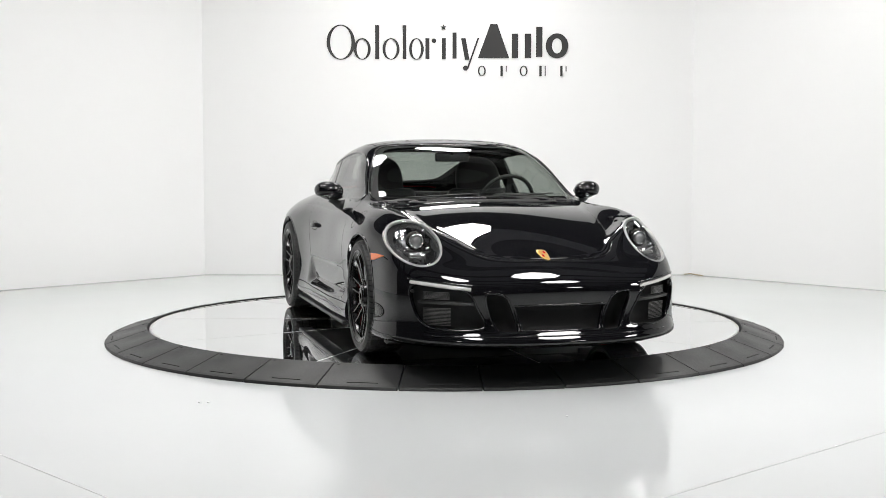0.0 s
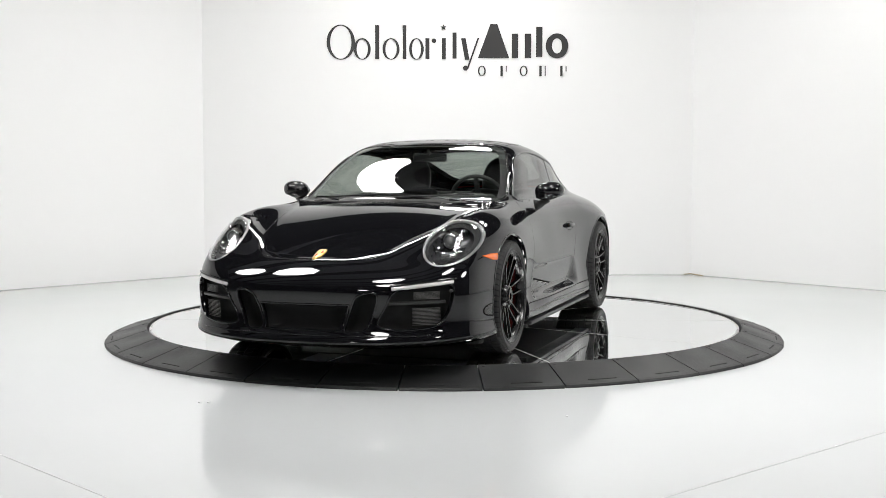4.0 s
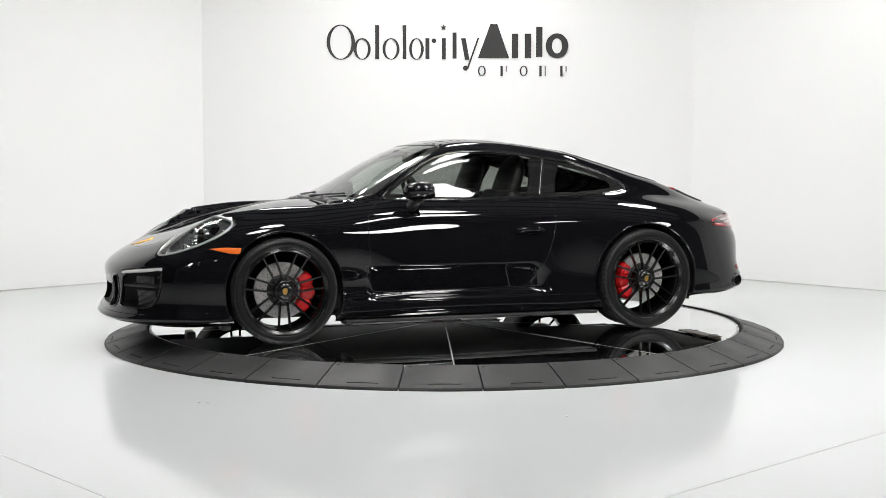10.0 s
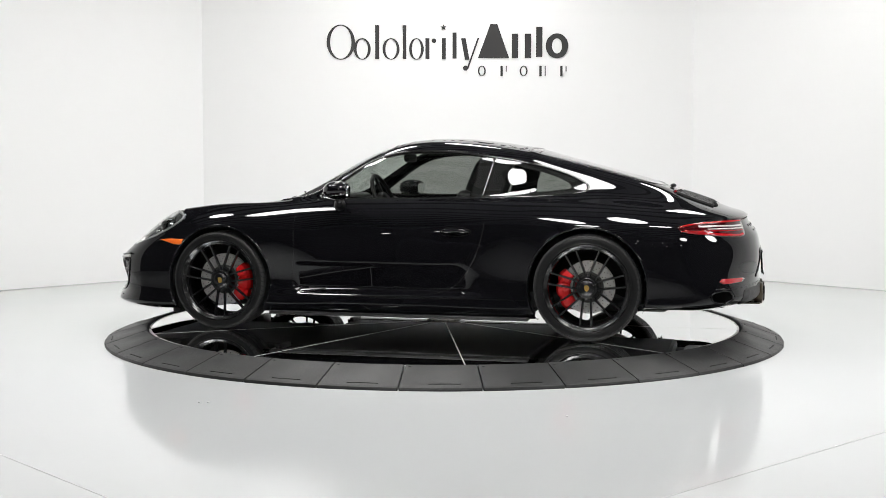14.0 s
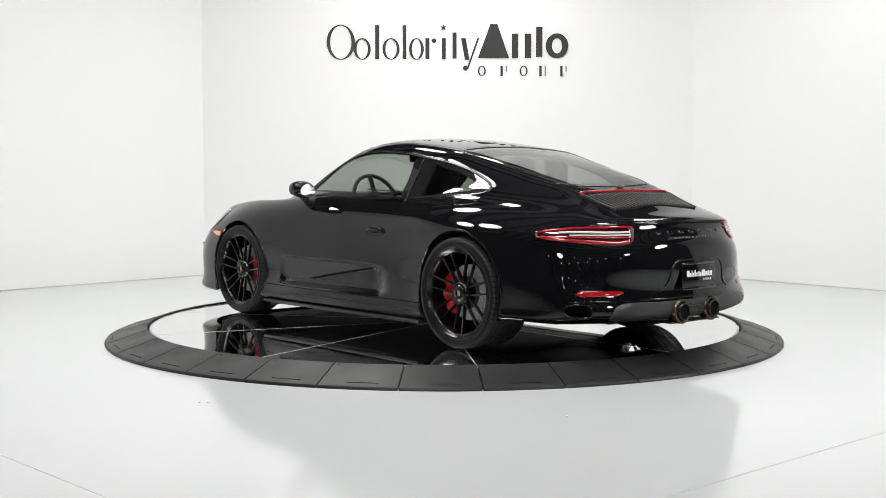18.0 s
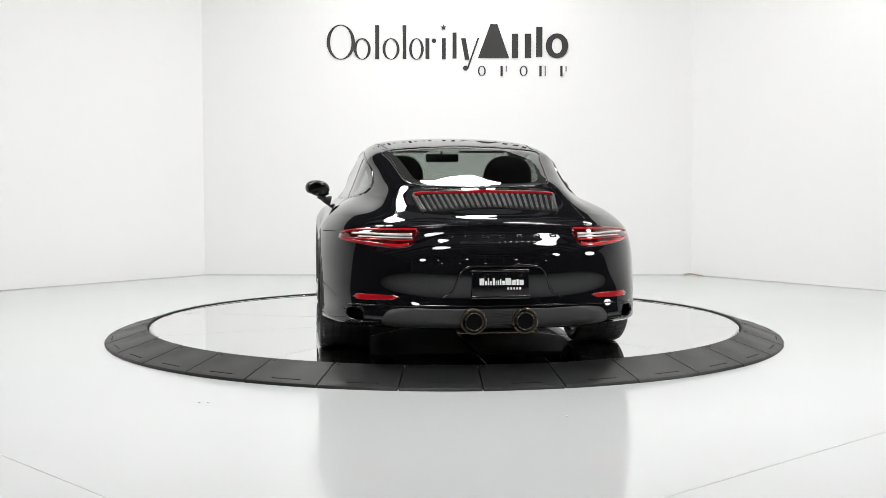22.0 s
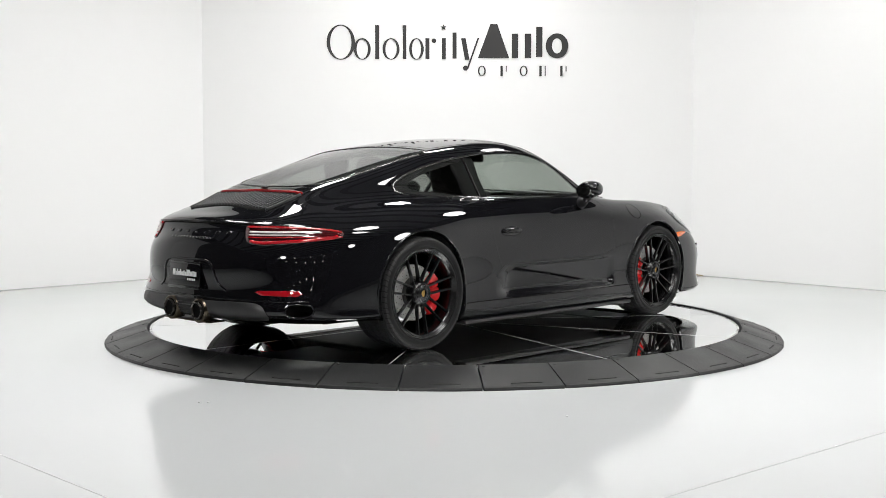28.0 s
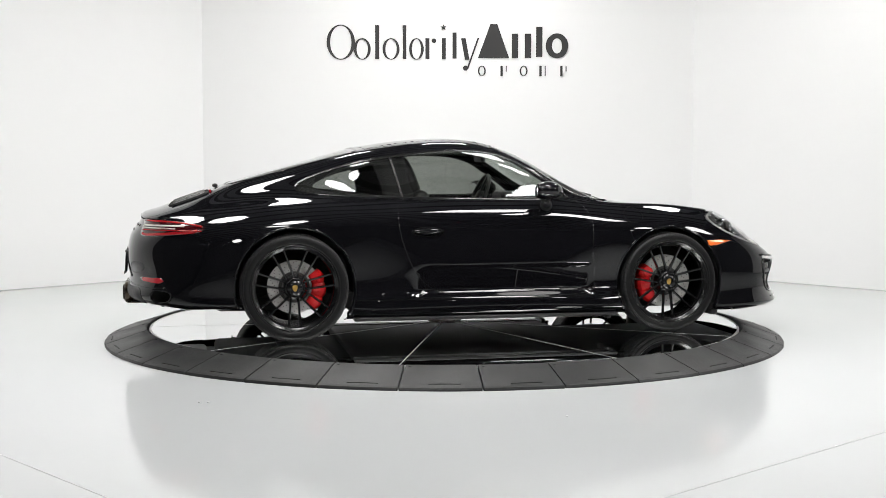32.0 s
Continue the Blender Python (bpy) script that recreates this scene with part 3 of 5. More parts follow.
line_roof = [(1.77, 0, 0.663), (1.73, 0.1, 0.679), (1.64, 0.19, 0.71), (1.5, 0.24, 0.752), (1.32, 0.26, 0.795), (1.06, 0.275, 0.845), (0.7, 0.3, 0.925), (0.32, 0.33, 1.115), (0.02, 0.31, 1.237), (-0.3, 0.31, 1.268), (-0.75, 0.295, 1.21), (-1.09, 0.265, 1.12), (-1.32, 0.245, 1.052), (-1.54, 0.215, 0.988), (-1.7, 0.165, 0.943), (-1.81, 0.09, 0.912), (-1.86, 0, 0.899)]
line_centre = [(1.72, 0, 0.682), (1.68, 0, 0.696), (1.6, 0, 0.723), (1.47, 0, 0.763), (1.3, 0, 0.803), (1.07, 0, 0.85), (0.68, 0, 0.94), (0.31, 0, 1.135), (0.02, 0, 1.252), (-0.3, 0, 1.285), (-0.75, 0, 1.227), (-1.08, 0, 1.138), (-1.3, 0, 1.072), (-1.5, 0, 1.01), (-1.65, 0, 0.966), (-1.74, 0, 0.938), (-1.79, 0, 0.922)]
CAGE = np.array([line_floor, line_lip, line_sill, line_low, line_waist, line_rub, line_shoulder, line_crown, line_belt, line_glass_low, line_glass_mid, line_rail, line_roof, line_centre])
FLIP = np.array([1, -1, 1])
# a shorter nose and tail with rounder corners, and slimmer haunches
CAGE[:, :3, 0] -= 0.034
CAGE[:, 3, 0] -= 0.018
CAGE[:8, 2, 1] *= 0.97
CAGE[:8, 14:, 0] += 0.055
CAGE[:8, 13, 0] += 0.03
CAGE[:8, 13, 1] -= 0.03
CAGE[:8, 14, 1] -= 0.045
CAGE[:7, 4:12, 1] -= 0.022
CAGE[:7, 11:13, 1] -= 0.010
CAGE[3:8, 8:10, 1] -= 0.010
CAGE[:7, 3, 1] -= 0.012
CAGE[6, 10:13, 1] -= 0.012
CAGE[7, 10:13, 1] -= 0.025
CAGE[8, 10:13, 1] -= 0.02
CAGE[9, 11:13, 1] -= 0.012
# tapered rear quarters and a flatter deck
CAGE[2:6, 12, 1] -= 0.032
CAGE[6, 12, 1] -= 0.045
CAGE[7, 12, 1] -= 0.040
CAGE[8, 12, 1] -= 0.025
CAGE[1:7, 13, 1] -= 0.030
CAGE[7, 13, 1] -= 0.035
CAGE[:8, 11, 1] += 0.014
# a tight corner along the windscreen pillar
CAGE[11, 7, 2] += 0.028
CAGE[11, 8, 2] += 0.012
CAGE[11, 6, 1:] = (0.60, 0.912)
CAGE[10, 6, 1:] = (0.665, 0.89)
CAGE[10, 7, 1] -= 0.012
CAGE[12, 7, 2] += 0.008
# crowned fenders with the hood lying between them
CAGE[8, 3:6, 2] += 0.010
CAGE[9, 2:6, 2] -= 0.007
CAGE[10, 0:6, 2] -= 0.010
CAGE[11:, 0:6, 2] -= 0.008
CAGE[13, 2:5, 2] += 0.019
CAGE[12, 2:5, 2] += 0.015
CAGE[11, 2:5, 2] += 0.006
CAGE[11:, 5, 2] += 0.006
CAGE[12, 5, 2] += 0.010
CAGE[13, 5, 2] += 0.016
CAGE[11:, 0:2, 2] += 0.006
# the rear bumper ends higher over the tyres
CAGE[0, 12:15, 2] += 0.040
CAGE[1, 12:15, 2] += 0.030
CAGE[0, 15:, 2] += 0.020
CAGE[1, 15:, 2] += 0.012
CAGE[:2, 12, 1] -= 0.045
CAGE[:2, 13, 1] -= 0.025

CAGE[:2, 12, 1] += .035
CAGE[:2, 13, 1] += .050

# one convex sweep over the nose and hood
NOSE_X = [1.07, 1.30, 1.452, 1.566, 1.686, 1.736, 1.786, 1.836, 1.886, 1.941, 1.996, 2.066]
NOSE_Z = [.864, .814, .774, .742, .704, .687, .669, .652, .636, .621, .604, .574]
for j in (0, 1):
    CAGE[6:, j, 2] = np.interp(CAGE[6:, j, 0] + .33 * CAGE[6:, j, 1] ** 2, NOSE_X, NOSE_Z)
for j in (2, 3, 4):
    CAGE[10:, j, 2] = np.interp(CAGE[10:, j, 0], NOSE_X, NOSE_Z) - .07 * CAGE[10:, j, 1] ** 2
# a flatter tail panel between the lamps
CAGE[6, 15:, 0] -= .018
CAGE[6, 14:, 2] -= .028
CAGE[7, 14:, 0] -= .024
CAGE[8, 14:, 0] -= .026
# doors that lean in above the waist and flare out again to the sill
for j, e in ((7, .003), (8, 0), (9, 0)):
    CAGE[1, j, 1] = .892 + e
    CAGE[2, j, 1:] = (.900 + e, .245)
    CAGE[3, j, 1:] = (.882 + e, .325)
    CAGE[4, j, 1:] = (.868 + e, .430)
    CAGE[5, j, 1:] = (.862 + e, .570)
    CAGE[6, j, 1:] = (.832 + e, .742)
    CAGE[7, j, 1] = .808 + e
    CAGE[8, j, 1] = .782 + e
CAGE[6, 6, 1] -= .012
CAGE[6, 10, 1] -= .010
CAGE[5, 6, 1] += .003
# squarer front corners and fuller haunches
CAGE[2:7, 2, 0] += .030
CAGE[2:7, 3, 0] += .030
CAGE[2:6, 3, 1] += .012
CAGE[2:7, 12, 1] += .014
CAGE[2:8, 13, 1] += .014
CAGE[7:10, 11:13, 1] += .012
CAGE[7:10, 12, 2] += .006
# a flatter crown across the rear window
CAGE[12, 10:14, 2] += .006
CAGE[11, 10:14, 2] += .014
CAGE[10, 10:14, 2] += .006
# squarer rear corners
CAGE[1:4, 14:, 0] += .014
CAGE[2:7, 14, 0] -= .026
CAGE[2:7, 14, 1] += .015
CAGE[2:7, 13, 0] -= .022
CAGE[7, 14, 0] -= .012
# rounded shoulders that lean in to the side glass: (y, z) of shoulder, crown, belt, glass foot and glass middle
for j, ring in ((7, ((.840, .730), (.804, .812), (.736, .872), (.712, .897), (.668, .990))),
                (8, ((.838, .730), (.802, .812), (.733, .873), (.711, .898), (.648, 1.052))),
                (9, ((.840, .732), (.803, .814), (.733, .875), (.710, .900), (.642, 1.064))),
                (10, ((.874, .738), (.828, .814), (.742, .876), (.700, .905), (.622, 1.040))),
                (11, ((.908, .748), (.862, .815), (.768, .872), (.652, .915), (.568, .990))),
                (12, ((.866, .730), (.800, .800), (.705, .848), (.610, .880), (.530, .932)))):
    CAGE[6:11, j, 1:] = ring
CAGE[6:9, 6, 1:] = ((.856, .728), (.800, .808), (.738, .850))
CAGE[6:9, 5, 1:] = ((.866, .735), (.782, .808), (.700, .848))
CAGE[6:8, 4, 1:] = ((.824, .688), (.758, .772))
CAGE[0, 13:, 2] = .212
CAGE[1:4, 13, 0] -= .025
CAGE[1:4, 14, 1] += .012
CAGE[1, 13:, 2] = .236
# a windscreen that starts further forward
CAGE[9:, 6] = ((.80, .695, .868), (.77, .650, .884), (.752, .570, .900), (.785, .30, .909), (.80, 0, .912))
CAGE[11:, 7] = ((.362, .600, 1.088), (.390, .33, 1.131), (.40, 0, 1.142))
CAGE[11:, 8] = ((.05, .578, 1.196), (.055, .36, 1.253), (.06, 0, 1.264))
# a squarer edge along the roof
CAGE[11:13, 9, 1:] = ((.577, 1.206), (.41, 1.264))
CAGE[11:13, 10, 1:] = ((.548, 1.160), (.39, 1.208))
CAGE[12, 11, 1:] = (.33, 1.122)
# fuller rear pillars beside the back window
CAGE[10, 10:14, 1] += .020
CAGE[11, 10:14, 1] += .026
CAGE[10:12, 10:14, 2] += .012
CAGE[12, 11:14, 2] += .007
CAGE[11, 11:14, 1:] += .012
# rounder rear corners
CAGE[3:7, 13, 0] += .016
CAGE[3:7, 14, 0] += .022
CAGE[3:7, 14, 1] -= .018
# fuller front fenders over the lamps
CAGE[7:9, 2:4, 2] += .018
CAGE[9, 2, 2] += .010
CAGE[3:5, :2, 0] -= .018
CAGE[5:7, 14:, 0] -= .016
CAGE[7, 14:, 2] -= .010
CAGE[3, 14:, 0] += .012


def ghosted(p):
    """The cage with one more line all round: mirrored at nose, tail and crown, carried on at the floor."""
    p = np.concatenate([2 * p[:1] - p[1:2], p, p[-2:-1] * FLIP], axis=0)
    return np.concatenate([p[:, 1:2] * FLIP, p, p[:, -2:-1] * FLIP], axis=1)


def at_knots(p):
    g = ghosted(p)
    g = (g[:-2] + 4 * g[1:-1] + g[2:]) / 6
    return (g[:, :-2] + 4 * g[:, 1:-1] + g[:, 2:]) / 6


CTRL = CAGE.copy()
for _ in range(3):
    CTRL = CTRL + 0.75 * (CAGE - at_knots(CTRL))
GRID = ghosted(CTRL)


def weights(t, n):
    i = np.clip(np.floor(t).astype(int), 0, n - 2)
    s = t - i
    w = np.stack([(1 - s) ** 3, 3 * s**3 - 6 * s**2 + 4, -3 * s**3 + 3 * s**2 + 3 * s + 1, s**3], axis=1) / 6
    return i, w


def shell_points(us, vs):
    """Points of the body's left half at line numbers vs and station numbers us."""
    iu, wu = weights(us, CAGE.shape[1])
    iv, wv = weights(vs, CAGE.shape[0])
    rows = sum(GRID[iv + k] * wv[:, k, None, None] for k in range(4))
    return sum(rows[:, iu + k] * wu[None, :, k, None] for k in range(4))


NU, NV = 300, 170
US = np.linspace(0, CAGE.shape[1] - 1, NU)
VS = np.linspace(0, CAGE.shape[0] - 1, NV)
SHELL = np.ascontiguousarray(shell_points(US, VS))


def inside(poly, a, b):
    """Which of the points (a, b) lie in the polygon."""
    poly = np.asarray(poly)
    res = np.zeros(a.shape, bool)
    j = len(poly) - 1
    for i in range(len(poly)):
        xi, yi, xj, yj = *poly[i], *poly[j]
        cond = (yi > b) != (yj > b)
        with np.errstate(divide="ignore", invalid="ignore"):
            x = (xj - xi) * (b - yi) / (yj - yi) + xi
        res ^= cond & (a < x)
        j = i
    return res


from mathutils.bvhtree import BVHTree


def full_tree():
    v = SHELL.reshape(-1, 3)
    both = np.concatenate([v, v * FLIP])
    n = len(v)
    idx = np.arange(NU * NV).reshape(NV, NU)
    q = np.stack([idx[:-1, :-1], idx[:-1, 1:], idx[1:, 1:], idx[1:, :-1]], -1).reshape(-1, 4)
    q = np.concatenate([q, q + n])
    return BVHTree.FromPolygons([Vector(p) for p in both], q.tolist())


TREE = full_tree()
AXES = {"side": (0, 2, Vector((0, -1, 0)), 1), "front": (1, 2, Vector((-1, 0, 0)), 0), "rear": (1, 2, Vector((1, 0, 0)), 0), "top": (0, 1, Vector((0, 0, -1)), 2)}
SLANT = Vector((1, 1, 0)).normalized()


def on_body(view, a, b, off=0.0):
    """Where the body is met when looking at (a, b) from that side, off metres outside it."""
    if view == "corner":                # the left rear corner, seen at 45 degrees
        d = Vector((1, -1, 0)).normalized()
        p = SLANT * a + Vector((0, 0, b))
    else:
        ia, ib, d, k = AXES[view]
        p = [0, 0, 0]
        p[ia], p[ib] = a, b
    o = Vector(p) - d * 5
    hit, nor, _, _ = TREE.ray_cast(o, d)
    if hit is None:
        hit, nor, _, _ = TREE.find_nearest(Vector(p) - d * (0.9 if view == "side" else 2.2 if view in ("front", "rear") else 1.0))
    if nor.dot(d) > 0:
        nor = -nor
    return hit + nor * off, nor


HOOD = curve_through([(2.045, 0), (2.02, .2), (1.95, .36), (1.86, .425), (1.72, .47), (1.5, .52), (1.2, .575), (.95, .645), (.86, .675), (.84, .5), (.85, 0)], 90)
LID = curve_through([(-1.665, 0), (-1.66, .25), (-1.63, .40), (-1.61, .455), (-1.75, .485), (-1.92, .51), (-2.05, .51), (-2.12, .40), (-2.15, 0)], 90)


def edge_distance(loop, q):
    """How far the points q lie from a closed loop."""
    L = np.asarray(loop)
    d = np.roll(L, -1, axis=0) - L
    best = np.full(len(q), 9.0)
    for p, v in zip(L, d):
        t = np.clip(((q - p) @ v) / max(v @ v, 1e-12), 0, 1)
        best = np.minimum(best, np.linalg.norm(q - p - t[:, None] * v, axis=1))
    return best


def sheet_terms(x, y):
    x = x - (1.4 if x.mean() > 0 else -1.35)
    return np.stack([np.ones_like(x), x, x * x, x**3, y * y, x * y * y, x * x * y * y, y**4], axis=1)


def ironed(loop, zmin, blend, x0, x1):
    """Irons the shell inside a loop seen from above to one even crowned sheet."""
    P = SHELL.reshape(-1, 3)
    near = inside(loop, P[:, 0], P[:, 1]) & (P[:, 2] > zmin)
    q = P[near]
    d = edge_distance(loop, q[:, :2])
    sure = (q[:, 0] > x0) & (q[:, 0] < x1)
    k = np.where(d < 0.07, 0.25, 1.0)[sure]
    fit = np.linalg.lstsq(sheet_terms(q[:, 0], q[:, 1])[sure] * k[:, None], q[sure, 2] * k, rcond=None)[0]
    w = np.clip(d / blend, 0, 1)
    w = w * w * (3 - 2 * w)
    q[:, 2] += w * (sheet_terms(q[:, 0], q[:, 1]) @ fit - q[:, 2])
    P[near] = q


HOOD_LOOP = np.concatenate([HOOD, HOOD[::-1][1:-1] * [1, -1]])
ironed(HOOD_LOOP, .5, .06, .95, 1.99)


def faired(steps):
    """Evens out the rear quarters, the deck and the roof's tail."""
    global SHELL
    x, z = SHELL[..., 0], SHELL[..., 2]
    w = np.clip((-.78 - x) / .3, 0, 1) * np.clip((z - .72) / .08, 0, 1) * np.clip((x + 2.06) / .12, 0, 1)
    w = (w * w * (3 - 2 * w))[..., None] * .22
    for _ in range(steps):
        g = np.concatenate([SHELL[:1], SHELL, SHELL[-2:-1] * FLIP], axis=0)
        g = np.concatenate([g[:, 1:2] * FLIP, g, g[:, -2:-1] * FLIP], axis=1)
        SHELL = SHELL + w * (g[2:, 1:-1] + g[:-2, 1:-1] + g[1:-1, 2:] + g[1:-1, :-2] - 4 * SHELL)


def eased(v):
    v = np.clip(v, 0, 1)
    return v * v * (3 - 2 * v)


def scalloped(top, plane, lean):
    """Presses the long hollow into the lower doors: a crisp upper edge, then an undercut face that eases out to the sill."""
    x, y, z = SHELL[..., 0], SHELL[..., 1], SHELL[..., 2]
    top = top - .07 * eased((-.38 - x) / .18)
    w = eased((top - z) / .018) * eased((z - .256) / .060) * eased((.705 - x) / .05) * eased((x + .56) / .16)
    cut = np.maximum(y - (plane - lean * (top - z)), 0)
    SHELL[..., 1] = y - cut * w * (y > .7)


faired(110)
scalloped(.474, .864, .15)


# outlines that are cut through the shell
W_SIDE = curve_through([(.565, .895), (.43, 1.0), (.22, 1.133), (.06, 1.178), (-.13, 1.192), (-.35, 1.183), (-.55, 1.157), (-.76, 1.125), (-.97, 1.073), (-1.11, 1.02), (-1.19, .972), (-1.195, .942), (-1.14, .925), (-.9, .905), (-.5, .890), (0, .880), (.35, .878), (.5, .88)], 160, True)
W_FRONT = curve_through([(0, .895), (.35, .888), (.615, .872), (.675, .888), (.66, .96), (.588, 1.115), (.52, 1.205), (.46, 1.226), (.2, 1.238), (0, 1.241), (-.2, 1.238), (-.46, 1.226), (-.52, 1.205), (-.588, 1.115), (-.66, .96), (-.675, .888), (-.615, .872), (-.35, .888)], 160, True)
W_REAR = curve_through([(-.775, 0), (-.78, .3), (-.805, .485), (-.85, .505), (-1.0, .478), (-1.3, .445), (-1.52, .415), (-1.585, .38), (-1.62, .25), (-1.63, 0), (-1.62, -.25), (-1.585, -.38), (-1.52, -.415), (-1.3, -.445), (-1.0, -.478), (-.85, -.505), (-.805, -.485), (-.78, -.3)], 150, True)


def glazed(loop, axis, a, b, where, half, blend):
    """Irons the shell inside a window's outline to one even sheet, told from its middle."""
    P = SHELL.reshape(-1, 3)
    near = where(P) & inside(loop, P[:, a], P[:, b])
    q = P[near]
    y = q[:, 1] ** 2
    t = q[:, b if a == 1 else a]
    t = t - t.mean()
    terms = np.stack([np.ones_like(t), t, t * t, t**3, y, y * t], axis=1)
    d = edge_distance(loop, q[:, [a, b]])
    sure = (q[:, 1] < half) & (d > .03)
    fit = np.linalg.lstsq(terms[sure], q[sure, axis], rcond=None)[0]
    q[:, axis] += eased(d / blend) * (terms @ fit - q[:, axis])
    P[near] = q


glazed(W_FRONT, 0, 1, 2, lambda p: (p[:, 0] > -.1) & (p[:, 2] > .86), .45, .05)
glazed(W_REAR, 2, 0, 1, lambda p: p[:, 2] > .9, .36, .05)
TREE = full_tree()
ARCH_F, ARCH_R = (1.225, .338, .360), (-1.222, .345, .370)
LAMP_F = [(.680 + .131 * math.cos(a) + .004 * math.sin(a), .676 + .119 * math.sin(a) - .004 * math.cos(a)) for a in np.linspace(0, math.tau, 72, endpoint=False)]
VENT = curve_through([(.782, .326), (.722, .330), (.708, .312), (.710, .258), (.764, .258), (.790, .274), (.795, .308)], 40, True)
IN_OUTER = curve_through([(.745, .462), (.66, .470), (.49, .435), (.445, .36), (.40, .265), (.43, .245), (.60, .240), (.69, .262), (.735, .33)], 90, True)
IN_MID = curve_through([(.40, .425), (.305, .415), (.27, .36), (.235, .232), (.27, .226), (.34, .235), (.37, .29)], 70, True)
IN_CENTRE = [(.255, .365), (-.255, .365), (-.215, .232), (.215, .232)]


def both_sides(p):
    return [p, [(-a, b) for a, b in p]]


def hole_mask(x, y, z):
    """True where the shell is open (left half)."""
    gone = inside(W_SIDE, x, z) & (y > 0.4)
    gone |= inside(W_FRONT, y, z) & (x > -0.1) & (z > 0.86)
    gone |= inside(W_REAR, x, y) & (z > 0.9)
    for cx, cz, r in (ARCH_F, ARCH_R):
        gone |= (np.hypot(x - cx, z - cz) < r) & (y > 0.55)
    gone |= inside(LAMP_F, y, z) & (x > 1.3)
    for p in (IN_OUTER, IN_MID):
        gone |= inside(p, y, z) & (x > 1.6)
    gone |= inside(IN_CENTRE, y, z) & (x > 1.6)
    gone |= inside(VENT, y, z) & (x < -1.5)
    return gone


DOOR = curve_through([(.70, .30), (.695, .55), (.69, .78), (.62, .86), (.5, .885), (0, .885), (-.50, .888), (-.555, .86), (-.575, .77), (-.555, .64), (-.49, .47), (-.41, .36), (-.31, .30), (-.1, .272), (.3, .268), (.6, .275)], 120, True)


def snapped(P):
    """Moves grid points that lie beside a cut onto it, so that the openings have clean edges."""
    P = P.copy()
    x, y, z = P[..., 0], P[..., 1], P[..., 2]
    loops = [(W_SIDE, 0, 2, (y > 0.4)), (W_FRONT, 1, 2, (x > -0.1) & (z > 0.86)), (W_REAR, 0, 1, (z > 0.9)), (LAMP_F, 1, 2, (x > 1.3)),
             (IN_OUTER, 1, 2, (x > 1.6)), (IN_MID, 1, 2, (x > 1.6)), (VENT, 1, 2, (x < -1.5))]
    for cx, cz, r in (ARCH_F, ARCH_R):
        loops.append(([(cx + r * math.cos(a), cz + r * math.sin(a)) for a in np.linspace(0, math.tau, 240, endpoint=False)], 0, 2, y > 0.55))
    for loop, ia, ib, where in loops:
        L = np.asarray(loop)
        L2 = np.roll(L, -1, axis=0)
        pts = np.argwhere(where)
        Q = P[where][:, [ia, ib]]
        lo, hi = L.min(0) - 0.03, L.max(0) + 0.03
        near = np.all((Q > lo) & (Q < hi), axis=1)
        pts, Q = pts[near], Q[near]
        if not len(Q):
            continue
        d = L2 - L
        t = np.clip(((Q[:, None] - L) * d).sum(-1) / np.maximum((d * d).sum(-1), 1e-12), 0, 1)
        C = L + t[..., None] * d
        dist = np.linalg.norm(Q[:, None] - C, axis=2)
        best = dist.argmin(1)
        c = C[np.arange(len(Q)), best]
        dd = dist.min(1)
        for (i, j), q, e in zip(pts, c, dd):
            if e < 0.0095:
                P[i, j, ia], P[i, j, ib] = q
    return P


